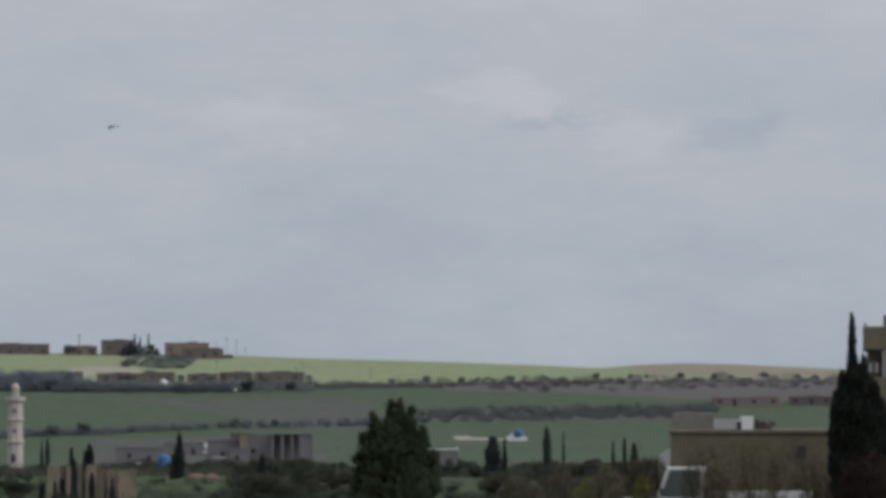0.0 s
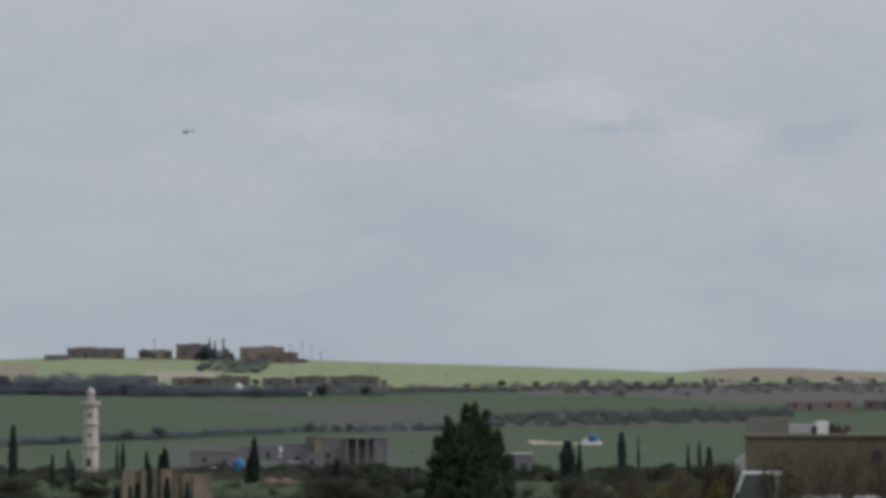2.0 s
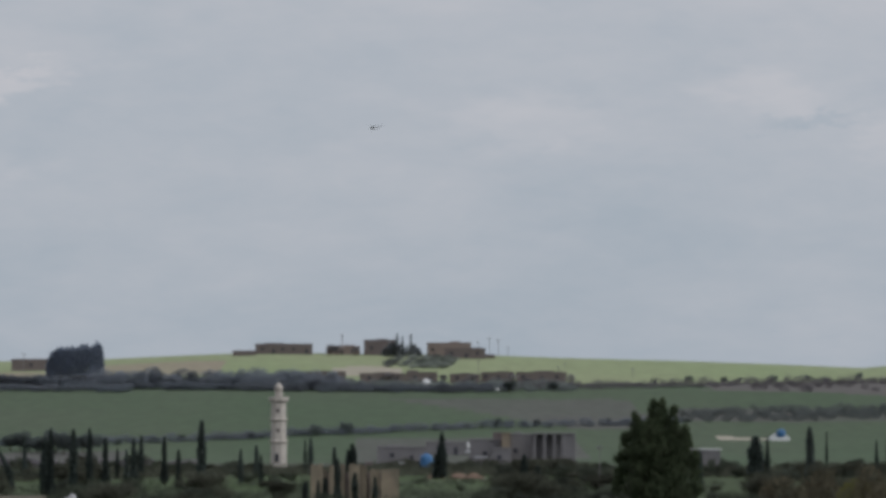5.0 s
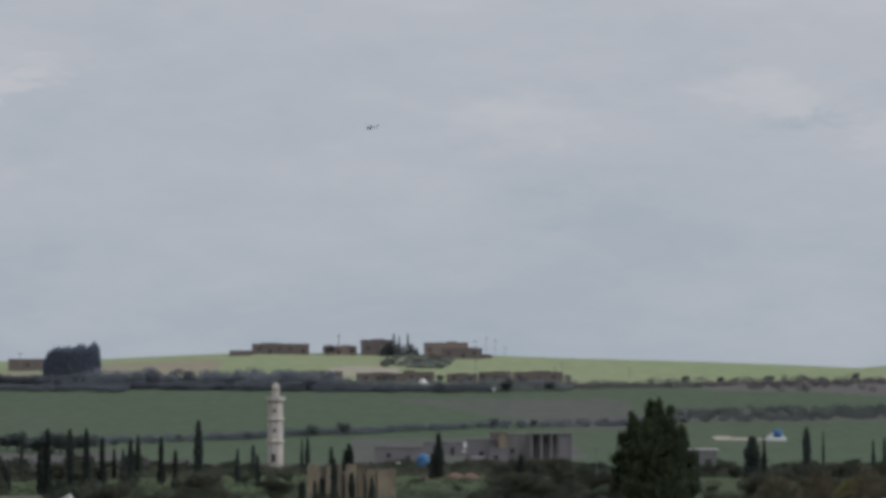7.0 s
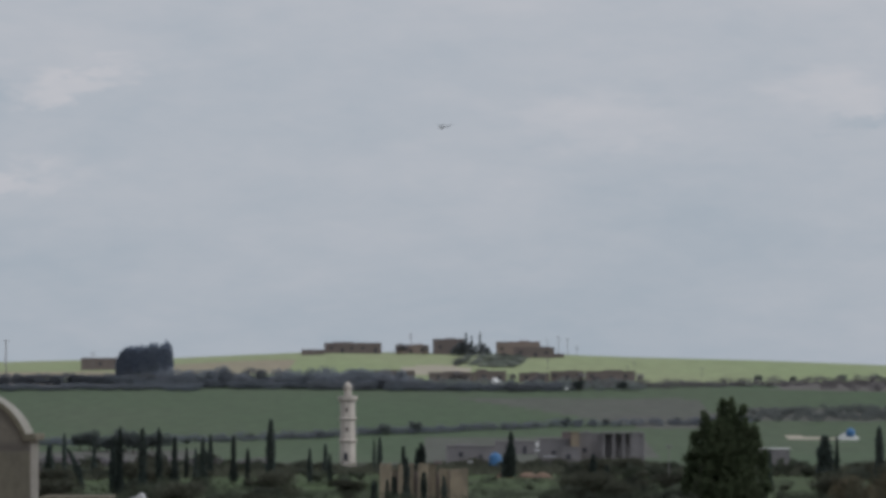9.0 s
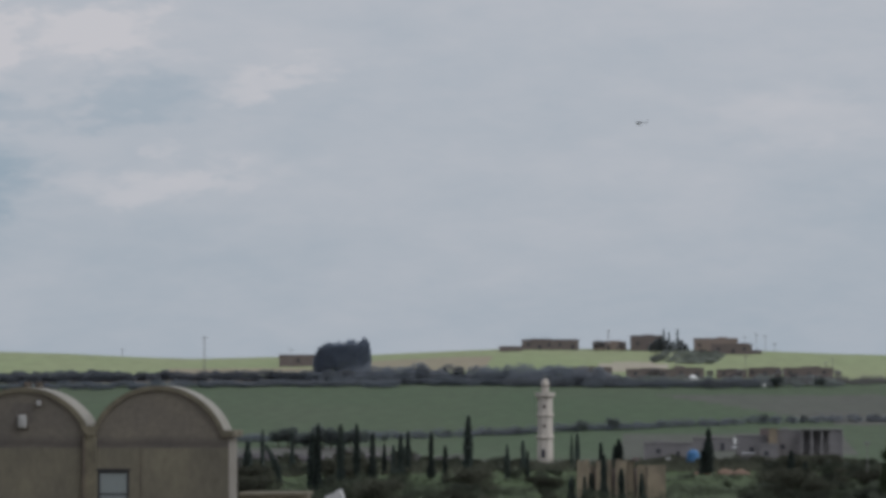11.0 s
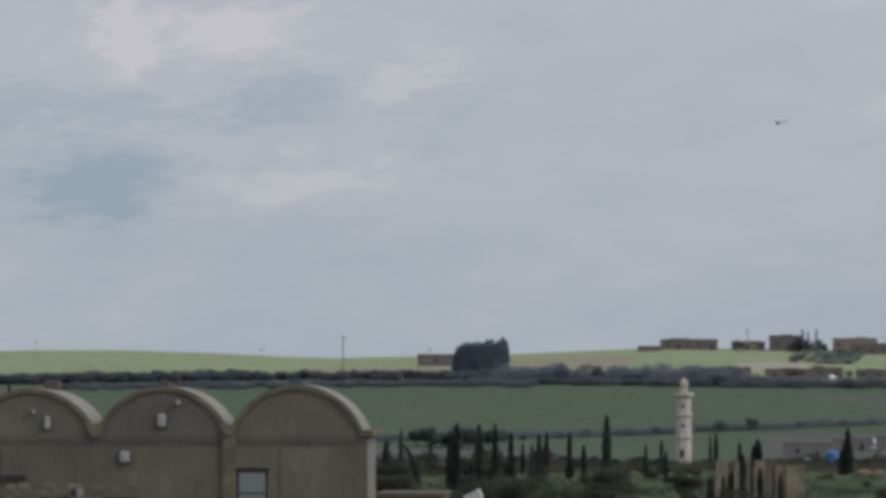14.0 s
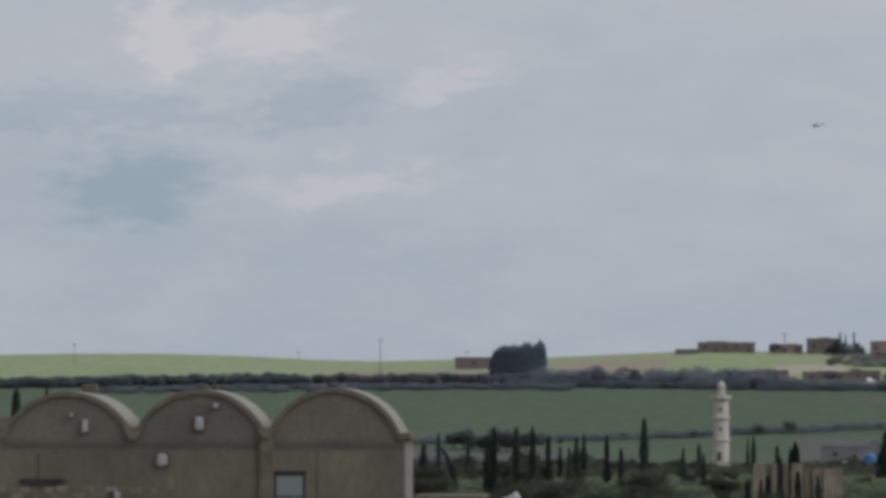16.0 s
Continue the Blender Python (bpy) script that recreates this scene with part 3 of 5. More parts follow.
def broad_tree(seed, high, radius, material, name="olive_tree", label="", group="", n=420, size=0.32, trunk=0.2, foot=0.22, tall=0.9):
    """A rounded tree: forked trunk, limbs, and an uneven crown of clumps in lobes."""
    rng = np.random.default_rng(seed)
    hold = holds(name, (0, 0, 0), label, "tree", group)
    bm = rod((0, 0, 0), (0.1, 0, high * 0.4), trunk, trunk * 0.7)
    lobes = []
    for i in range(9):
        a = i * 2.4 + rng.uniform(-.3, .3)
        k = rng.uniform(foot + 0.12, 0.74)
        q = radius * rng.uniform(0.2, 0.72) * math.sqrt(max(0.05, 1 - ((k - 0.5) / 0.55) ** 2))
        lobes.append((q * math.cos(a), q * math.sin(a), k * high, radius * rng.uniform(0.3, 0.5)))
        rod((0.1, 0, high * 0.36), (q * math.cos(a), q * math.sin(a), k * high), trunk * 0.45, trunk * 0.12, 5, bm)
    part("trunk", bm, BARK, hold)
    L = np.array(lobes)[rng.integers(0, 9, n)]
    d = rng.normal(0, 1, (n, 3))
    d /= np.linalg.norm(d, axis=1)[:, None]
    c = L[:, :3] + d * L[:, 3:] * rng.uniform(0.5, 1.08, (n, 1)) * np.array([1, 1, tall])
    c[:, 2] = np.maximum(c[:, 2], foot * high * rng.uniform(0.6, 1.2, n))
    leafy("crown", c, rng.uniform(0.55, 1.2, n) * size, material, hold)
    return hold


def place(thing, p, sx=1.0, sz=1.0, turn=0.0):
    return copy_thing(thing, Matrix.Translation(p) @ Matrix.Rotation(turn, 4, "Z") @ Matrix.Diagonal((sx, sx, sz, 1)))


def put_first(thing, p, sx=1.0, sz=1.0, turn=0.0):
    thing.matrix_basis = Matrix.Translation(p) @ Matrix.Rotation(turn, 4, "Z") @ Matrix.Diagonal((sx, sx, sz, 1))


CYPRESSES = [cypress(i) for i in range(4)] + [cypress(9, lean=-0.22)]
CYP_AT = [  # bearing, elevation of the tip, distance, girth
    (-77.08, -8.98, 900, 1.0), (-71.35, -7.74, 620, 1.0), (-66.36, -7.74, 760, 1.35), (-62.75, -7.50, 780, 1.1),
    (-59.26, -7.12, 800, 1.2), (-54.64, -11.24, 860, 0.9), (-53.02, -9.62, 850, 1.0), (-51.40, -8.88, 880, 1.1),
    (-46.29, -7.14, 820, 1.15), (-43.17, -11.25, 760, 1.0), (-38.06, -5.77, 650, 1.05), (-29.45, -11.89, 820, 0.9),
    (-25.96, -9.52, 900, 1.1), (-24.96, -12.52, 820, 0.8), (-13.98, -9.41, 900, 0.85), (-15.23, -9.78, 930, 0.6), (-8.74, -9.54, 780, 1.0),
    (-4.37, -10.66, 900, 1.2), (-5.74, -11.91, 900, 0.9), (14.99, -8.44, 850, 1.7), (13.61, -11.68, 850, 1.2),
    (33.23, -12.32, 640, 1.1), (36.22, -15.57, 600, 0.9), (-56.64, -11.74, 870, 0.8), (-61.37, -12.23, 870, 0.8),
    (-83.65, -7.55, 740, 0.85), (-86.92, -11.19, 700, 1.2), (-72.6, -9.6, 640, 1.4), (-62.43, -10.15, 900, 0.9),
    (96.44, -6.13, 760, 1.75), (84.35, -9.12, 900, 2.5), (87.00, -9.38, 900, 0.8), (72.16, -10.10, 700, 0.85),
    (113.72, -8.67, 820, 0.8), (115.87, -10.68, 700, 1.0), (111.19, -10.17, 850, 0.7), (35.85, -16.28, 640, 0.9), (33.11, -12.28, 640, 1.1),
    (-4.86, -10.59, 900, 1.0), (100.10, -8.14, 950, 0.5),
]
for i, (b, e, y, girth) in enumerate(CYP_AT):
    p = stand(b, y)
    high = at(b, e, y).z - p.z
    (put_first if i < 4 else place)(*((CYPRESSES[i],) if i < 4 else (CYPRESSES[i % 4],)), p, girth * 0.92, high / 10.0, 1.7 * i)
p = stand(-80.01, 760)
put_first(CYPRESSES[4], p, 1.0, (at(-81.26, -12.06, 760).z - p.z) / 10)

KINDS = [(OLIVE_LEAF, "olive_tree", "grey-green olive tree on rough grass"), (OLIVE_LEAF, "olive_tree", "grey-green olive tree on rough grass"),
         (DARK_LEAF, "orchard_tree", "dark round orchard tree on rough grass"), (BROWN_LEAF, "almond_tree", "brownish leafless orchard tree on rough grass"),
         (DARK_LEAF, "orchard_tree", "dark round orchard tree on rough grass"), (BROWN_LEAF, "almond_tree", "brownish leafless orchard tree on rough grass")]
OLIVES = [broad_tree(20 + i, 4.4, 2.7, m, nm, lab, "trees of the orchards", 2400, 0.115, foot=0.08) for i, (m, nm, lab) in enumerate(KINDS)]
# windows kept open to fit the camera's view: bearing from, to, elevation from, to
CLEAR = [(-49.17, -44.93, -20.47, -18.23), (-31.46, -25.84, -21.74, -19.25), (10.37, 15.00, -22.28, -19.54),
         (74.81, 79.84, -19.37, -17.37), (-78.84, -75.10, -21.19, -18.95), (-14.11, 5.87, -23.51, -15.16),
         (12.87, 23.24, -18.54, -17.05), (-22.85, -19.23, -15.51, -12.27)]
rng = random.Random(4)
count = 0
for row in range(25):
    y = 425 + row * 25
    for b in np.arange(-98, 150, 8.0 * 700 / y):
        bb, yy = b + rng.uniform(-4, 4), y + rng.uniform(-12, 12)
        sc = rng.uniform(0.55, 1.35)
        k = rng.choices(range(6), (4, 3, 3, 3, 2, 2))[0]
        flat = sc * rng.uniform(0.7, 1.05)
        p = stand(bb, yy)
        top_e, foot_e, reach = (p.z + 4.4 * flat - EYE) * 1000 / yy, (p.z - EYE) * 1000 / yy, 2.6 * sc * 1000 / yy
        limit = min((e0 for c0, c1, e0, e1 in CLEAR if c0 - reach < bb < c1 + reach and top_e > e0 and foot_e < e1), default=top_e)
        # a tree that would hide a window from the camera is shortened
        if limit < top_e:
            flat = (limit * yy / 1000 + EYE - p.z) / 4.4
            sc = max(flat, sc * 0.6)
        if flat < 0.28 or rng.random() < 0.15:
            continue
        k = count if count < 6 else k
        (put_first if count < 6 else place)(OLIVES[k], p, sc, flat, rng.uniform(0, 6))
        count += 1


for b, e, y, sx in ((76.1, -12.0, 900, 1.05), (71.6, -12.9, 905, 0.9), (73.9, -12.5, 912, 0.85), (68.9, -13.2, 908, 0.8), (80.5, -14.0, 880, 0.9)):
    p = stand(b, y)
    place(OLIVES[2], p, sx, (at(b, e, y).z - p.z) / 3.3, b)


def big_tree():
    y = 1540.0
    p = stand(-65.95, y)
    s = y / 1000
    high = at(-63.69, 12.37, y).z - p.z
    hold = holds("large_dark_tree", p, "broad dark evergreen grove beside a mud-brick house", "tree")
    bm = bmesh.new()
    for dx in (-6, -2, 2.5, 6.5):
        rod((dx, 0, 0), (dx * 1.05, 0, high * 0.6), 0.35, 0.15, bm=bm)
    part("trunk", bm, BARK, hold)
    rr = np.random.default_rng(5)
    n = 9000
    x = rr.uniform(-9.8, 9.6, n)
    top = np.interp(x, [-9.8, -8.6, -7.2, -5, -2.5, 0, 2, 5, 7.5, 9, 9.6], np.array([0.45, 0.68, 0.83, 0.86, 0.91, 0.86, 0.95, 0.91, 1.0, 0.93, 0.6]) * high)
    top = top * (0.95 + 0.05 * np.sin(x * 2.6 + 1) * np.sin(x * 1.1)) * (1 - 0.06 * rr.uniform(0, 1, n))
    z = 0.06 * high + (top - 0.06 * high) * rr.uniform(0, 1, n) ** 0.7
    c = np.stack([x, rr.uniform(-4, 4, n) * (1 - (x / 11) ** 2), z], -1)
    leafy("crown", c, rr.uniform(0.16, 0.42, n), hazed_dark_leaf, hold, 1.3)


# Dark evergreen leaves, lifted and blued to paint in the haze.
hazed_dark_leaf = foliage("hazed_evergreen_foliage", (0.206, 0.240, 0.304), (0.221, 0.251, 0.304), 0.2, 0.2)
big_tree()


def pine():
    y = 420.0
    u = 0.000125 * y
    p = stand(62.77, y)
    high = at(63.77, 0.02, y).z - p.z
    hold = holds("pine_tree", p, "bushy dark green pine with several ragged leaders", "tree")
    rr = np.random.default_rng(12)
    bm = rod((0, 0, 0), (0.2, 0, high * 0.9), 0.28, 0.05)
    # leaders: offset, drop of the tip below the top, half width, length
    lobes = [(7, 0, 13, 60), (-8, 7, 15, 60), (27, 20, 13, 60), (-38, 28, 15, 60), (46, 52, 20, 70), (-52, 60, 18, 80), (2, 26, 36, 70), (-18, 44, 44, 70),
             (24, 50, 38, 80), (-30, 74, 40, 110), (34, 76, 36, 110), (0, 70, 60, 120), (-14, 110, 60, 110), (14, 110, 56, 110), (58, 96, 14, 80), (-62, 100, 12, 80)]
    cs, ss = [], []
    for dx, drop, wide, long in lobes:
        dx *= 1.0 + 0.0012 * drop
        x0, z0, w, deep = dx * u, high - drop * u, wide * u, min(long * u, high - drop * u - 0.3)
        y0 = rr.uniform(-0.5, 0.5) * w
        rod((0.05, 0, max(0.5, z0 - deep - 1.0)), (x0, y0, z0 - 0.1), 0.08, 0.015, 5, bm)
        n = int(700 + 48 * wide)
        for i in range(int(wide * 2.4)):
            k = rr.uniform(0.05, 1.0)
            a = rr.uniform(0, 2 * math.pi)
            r = w * (0.12 + 0.88 * k ** 0.75) * rr.uniform(0.6, 1.22)
            foot = np.array([x0, y0, z0 - deep * k - 0.15 * r])
            tip = np.array([x0 + r * math.cos(a), y0 + r * math.sin(a), z0 - deep * k + 0.4 * r])
            m = max(24, int(n / (wide * 2.4)))
            t = rr.uniform(0.2, 1.0, (m, 1))
            cs.append(foot + (tip - foot) * t + rr.normal(0, 1, (m, 3)) * 0.2 * (1.3 - t))
            ss.append(rr.uniform(0.05, 0.105, m))
            rod(foot, tip, 0.025, 0.008, 3, bm)
    part("trunk", bm, BARK, hold)
    c = np.concatenate(cs)
    c[:, 2] = np.clip(c[:, 2], 0.3, None)
    leafy("crown", c, np.concatenate(ss), PINE_LEAF, hold, 1.8)


pine()


def thicket(name, label, material, line, deep, high, size, n, seed, category="trees", lumps=0.45, spacing=4.0, crown=0.0):
    """A long band of tree crowns along a line of (bearing, distance), too many to count."""
    rr = np.random.default_rng(seed)
    knots = np.linspace(0, 1, len(line))
    span = sum(math.hypot((q[0] - r[0]) * 1.5, q[1] - r[1]) for q, r in zip(line, line[1:]))
    trees = max(6, int(span / spacing * max(1, deep / 9)))
    t = (np.arange(trees) + rr.uniform(0, 1, trees)) / trees
    ty = np.interp(t, knots, [q[1] for q in line]) + rr.uniform(-deep / 2, deep / 2, trees)
    tx = np.interp(t, knots, [q[0] for q in line]) * ty / 1000
    th = high * (1 - lumps * rr.uniform(0, 1, trees))
    tr = (crown or spacing) * rr.uniform(0.5, 1.0, trees)
    n = int(n * 1.9)
    k = rr.integers(0, trees, n)
    d = rr.normal(0, 1, (n, 3))
    d /= np.linalg.norm(d, axis=1)[:, None]
    d *= rr.uniform(0.35, 1.05, (n, 1)) ** 0.6
    x, y = tx[k] + d[:, 0] * tr[k], ty[k] + d[:, 1] * tr[k] * 0.7
    z = ground_z(x, y) + th[k] * (0.5 + 0.5 * d[:, 2])
    ob = leafy(name, np.stack([x, y, z], -1), rr.uniform(0.5, 1.3, n) * size * 0.8, material, None)
    return tagged(ob, label, category, kind="stuff")


thicket("orchard_belt", "long belt of dark orchard trees below the ridge", HAZED_HEDGE_LEAF, [(-189.75, 1476), (-166.75, 1488), (-143.84, 1504), (-118.48, 1512), (-73.10, 1512), (-43.03, 1500), (-18.09, 1490)], 20, 3.8, 0.42, 34000, 1, lumps=0.35, spacing=3.2)
thicket("orchard_belt", "second dark belt of bushes between crop strips", HAZED_HEDGE_LEAF, [(-159.10, 1446), (-118.48, 1446), (-80.64, 1454), (-54.29, 1450)], 14, 2.4, 0.27, 13500, 2)
thicket("woodland", "leafless trees along the slope, tinted with painted haze", HAZED_HEDGE_LEAF, [(-60.55, 1500), (-37.70, 1490), (-22.72, 1484), (-7.74, 1474)], 26, 7.5, 0.32, 16500, 3, lumps=0.7, spacing=4.5)
thicket("woodland", "dark evergreen trees along the slope", HAZED_HEDGE_LEAF, [(-68.08, 1476), (-30.21, 1466), (-2.74, 1458), (29.74, 1456)], 18, 3.6, 0.29, 18000, 4, lumps=0.6)
thicket("woodland", "dark evergreen copse along the slope", HAZED_HEDGE_LEAF, [(-49.42, 1495), (-38.94, 1492)], 14, 8.0, 0.3, 2400, 5, lumps=0.5)
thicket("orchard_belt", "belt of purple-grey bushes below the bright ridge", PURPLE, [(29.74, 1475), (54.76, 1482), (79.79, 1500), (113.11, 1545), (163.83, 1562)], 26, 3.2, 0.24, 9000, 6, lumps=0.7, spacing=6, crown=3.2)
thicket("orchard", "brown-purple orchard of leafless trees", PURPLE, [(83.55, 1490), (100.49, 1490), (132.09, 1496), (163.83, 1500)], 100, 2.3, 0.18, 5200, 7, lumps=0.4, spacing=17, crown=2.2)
thicket("orchard", "grey-green grove of small trees in the field", HAZED_GROVE_LEAF, [(66.02, 1338), (92.31, 1344), (113.11, 1350), (134.37, 1354)], 44, 2.6, 0.20, 17000, 8, lumps=0.6, spacing=2.6, crown=2.1)
thicket("woodland", "grey-green trees before the lower village houses", HAZED_GROVE_LEAF, [(-9.0, 1494), (10.0, 1488), (30.0, 1478), (44.0, 1478)], 46, 3.3, 0.24, 12000, 14, lumps=0.65, spacing=4.2, crown=2.8)
thicket("hedge", "low dark hedge across the green field", HAZED_HEDGE_LEAF, [(-100.79, 1215), (-82.58, 1220), (-60.0, 1228), (-35.0, 1243), (-20.0, 1256), (0.0, 1266), (20.99, 1286), (54.76, 1304), (67.27, 1312)], 7, 2.5, 0.22, 15000, 9, "hedge", lumps=0.5, spacing=1.8, crown=2.6)
thicket("scrub", "scrub and small trees before the block buildings", BROWN_LEAF, [(-2.74, 1055), (20.99, 1050), (46.00, 1050)], 30, 2.6, 0.18, 9000, 12, "bushes", lumps=0.7, spacing=5, crown=2.4)
thicket("woodland", "misty leafless thicket behind the cypresses", PURPLE, [(-88.19, 1040), (-72.61, 1060), (-40.19, 1060)], 60, 2.8, 0.24, 6000, 13, lumps=0.7, spacing=14, crown=2.8)
thicket("scrub", "dark low scrub between the orchard trees", DARK_LEAF, [(-95, 620), (-40, 640), (20, 640), (80, 640), (150, 640)], 330, 1.8, 0.12, 24000, 11, "bushes", lumps=0.7, spacing=40, crown=2.4)
thicket("scrub", "brown-green scrub and low bushes on the plain", BROWN_LEAF, [(-95, 900), (-40, 960), (20, 960), (80, 960), (150, 960)], 150, 1.8, 0.30, 13500, 10, "bushes", lumps=0.7, spacing=5)

FIELD_LEAF = foliage("field_tree_foliage", (0.130, 0.152, 0.150), (0.142, 0.155, 0.155), 0.1, 0.35)
FIELD_TREES = [broad_tree(60 + i, 5.0, 3.2, FIELD_LEAF, "field_tree", "dark rounded field tree by a hedge", "trees in the fields", 1300, 0.22) for i in range(3)]
spots = [(-12.7, 1256, 0.72), (-6.0, 1262, 0.7), (-80.2, 1200, 0.95), (-76.0, 1194, 1.15), (-72.8, 1190, 1.25), (-70.2, 1188, 1.4), (-66.8, 1186, 1.5), (-64.2, 1188, 1.4), (-78.0, 1196, 1.2), (-74.4, 1190, 1.3), (-68.5, 1186, 1.5), (-62.4, 1190, 1.2), (-56.5, 1222, 0.6), (-42.69, 1240, 0.55), (-27.0, 1248, 0.5),
         (20.6, 1284, 0.48), (23.8, 1287, 0.44), (27.1, 1290, 0.62), (30.1, 1292, 0.66), (33.1, 1294, 0.6), (36.1, 1295, 0.5), (39.1, 1297, 0.42), (30.0, 1448, 1.15), (39.6, 1452, 0.8), (51.9, 1306, 0.6)]
spots += [(62.0 + 6.3 * i + (i % 3) * 1.3, 1520 + min(i, 8) * 6 + (i % 2) * 8, 0.5 + 0.09 * (i % 3)) for i in range(17)]
for i, (b, y, sc) in enumerate(spots):
    (put_first if i < 3 else place)(FIELD_TREES[i % 3], stand(b, y), sc * 0.95, sc, i * 1.3)
BELT_TREES = [broad_tree(66 + i, 5.0, 3.2, HAZED_HEDGE_LEAF, "field_tree", "rounded orchard belt tree, tinted with painted haze", "trees in the fields", 700, 0.22) for i in range(2)]
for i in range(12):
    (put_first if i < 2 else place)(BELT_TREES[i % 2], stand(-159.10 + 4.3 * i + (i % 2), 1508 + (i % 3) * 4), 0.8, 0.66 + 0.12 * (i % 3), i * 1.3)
SILVER_LEAF = foliage("silver_olive_foliage", (0.290, 0.315, 0.290), (0.259, 0.283, 0.265), 0.05, 0.4)
GROVE = [broad_tree(80 + i, 4.2, 3.0, SILVER_LEAF, "olive_tree", "grey-green olive tree on the bright slope", "olives below the hilltop houses", 420, 0.3, trunk=0.1, foot=0.03) for i in range(2)]


def slope_spot(b, e):
    """The place on the far slope that stands at bearing b and elevation e."""
    ys = np.arange(1460.0, 1745.0, 1.0)
    es = (ground_z(b * ys / 1000, ys) - EYE) * 1000 / ys
    return stand(b, float(ys[np.argmin(np.abs(es - e))]))


rows = [(3.2, 6.55, 5), (6.6, 6.65, 5), (8.9, 6.3, 6), (11.0, 6.2, 6), (13.2, 6.2, 6), (15.3, 6.2, 5)]
count = 0
for b0, e0, n in rows:
    for j in range(n):
        spot = slope_spot(b0 + 0.62 * j, e0 + 0.42 * j)
        (put_first if count < 2 else place)(GROVE[count % 2], spot, 0.88 + 0.1 * (j % 2), 0.66, count * 1.1)
        count += 1
SPIRES = [(5.1, 13.75, 0.9), (6.3, 13.1, 0.7), (8.15, 13.75, 0.8), (3.5, 12.2, 1.5), (7.2, 12.0, 1.2), (9.2, 11.8, 1.0), (4.4, 12.4, 1.5), (2.4, 11.4, 1.3), (10.0, 10.9, 1.1), (5.8, 11.9, 1.4), (8.7, 12.3, 1.0)]
# Conifer leaves this pale and bluish have the far haze painted in.
HAZED_HILL_LEAF = foliage("hazed_conifer_foliage", (0.245, 0.267, 0.289), (0.267, 0.283, 0.297), 0.2, 0.3)
CONIFERS = [cypress(40 + i, leaf=HAZED_HILL_LEAF, name="conifer_tree", label="dark conifer beside hilltop mud-brick houses", group="conifers on the hilltop", n=420) for i in range(3)]
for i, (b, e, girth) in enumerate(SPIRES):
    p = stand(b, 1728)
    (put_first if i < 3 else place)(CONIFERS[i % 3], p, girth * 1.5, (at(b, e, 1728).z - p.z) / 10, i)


BARE = [broad_tree(140 + i, 4.6, 2.8, PURPLE, "bare_tree", "leafless grey-purple tree beside village houses", "bare trees of the village", 500, 0.2) for i in range(2)]
for i, (b, y, sc) in enumerate([(-9.61, 1732, 1.0), (-4.24, 1732, 0.8), (-8.24, 1736, 0.9), (13.50, 1722, 0.5), (3.50, 1545, 0.9), (15.37, 1542, 0.9), (21.62, 1540, 0.8), (4.75, 1500, 0.8), (20.37, 1498, 0.8), (30.74, 1545, 0.9), (34.12, 1500, 0.8), (-20.23, 1560, 1.0), (43.50, 1530, 0.8), (-5.24, 1505, 0.9), (-0.25, 1500, 0.7), (24.74, 1495, 0.6)]):
    (put_first if i < 2 else place)(BARE[i % 2], stand(b, y), sc, sc, i * 0.9)


# ---------------------------------------------------------------- houses
def flat_house(b0, b1, etop, y, material, label, deep=7.0, name="house", openings=2, low=None, parapet=True, cap=None):
    """A flat-roofed village house: walls, roof slab with a low parapet, and dark panels for openings."""
    s = y / 1000
    p = stand((b0 + b1) / 2, y, 0.3)
    if low is not None:
        p.z = low
    w = (b1 - b0) * s
    h = EYE + etop * s - p.z
    hold = holds(name, p, label, "house", "village houses", turn=-math.atan2(p.x, p.y))
    rr = random.Random(int(abs(b0) * 10 + y))
    part("wall", box(-w / 2, w / 2, 0, deep, 0, h - 0.3, 0.06), material, hold)
    roof = part("roof", box(-w / 2 - 0.15, w / 2 + 0.15, -0.15, deep + 0.15, h - 0.3, h - 0.1, 0.04), cap or material, hold)
    if parapet:
        part("parapet", box(-w / 2, w / 2, 0, 0.25, h - 0.1, h + 0.1, 0.04), material, roof)
    if openings > 1:
        rw = w * rr.uniform(0.22, 0.4)
        rx = rr.uniform(-w / 2 + rw / 2, w / 2 - rw / 2)
        part("roof_room", box(rx - rw / 2, rx + rw / 2, 1.2, 4.4, h - 0.1, h + rr.uniform(0.35, 0.7), 0.05), material, hold)
        for j in range(3):
            bx_ = rr.uniform(-w / 2 + 0.5, w / 2 - 0.5)
            part("roof_stub", box(bx_ - 0.25, bx_ + 0.25, 0.3, 0.8, h - 0.1, h + rr.uniform(0.2, 0.45), 0.04), material, roof)
    for i in range(openings):
        x = -w / 2 + w * (i + 0.5 + rr.uniform(-.15, .15)) / openings
        if i % 3 == 1:
            part("door", box(x - 0.5, x + 0.5, -0.05, 0.1, 0.3, min(2.3, h - 0.6)), SHADE, hold, "dark doorway")
        else:
            win = part("window", box(x - 0.55, x + 0.55, -0.05, 0.08, h * 0.42, min(h * 0.42 + 1.1, h - 0.45)), SHADE, hold, "dark small window")
            part("sill", box(x - 0.65, x + 0.65, -0.12, 0.0, h * 0.42 - 0.12, h * 0.42), material, win)
    return hold


MB = "flat-roofed mud-brick house on the hilltop"
flat_house(-31.21, -26.09, 10.07, 1725, MUD, "low mud-brick yard wall on the hilltop", 6, "yard_wall", 0)
flat_house(-26.22, -13.61, 11.57, 1735, MUD, MB, 9, openings=5)
flat_house(-10.49, -3.12, 11.06, 1740, MUD_LIGHT, "tan flat-roofed house on the hilltop", 8, openings=3)
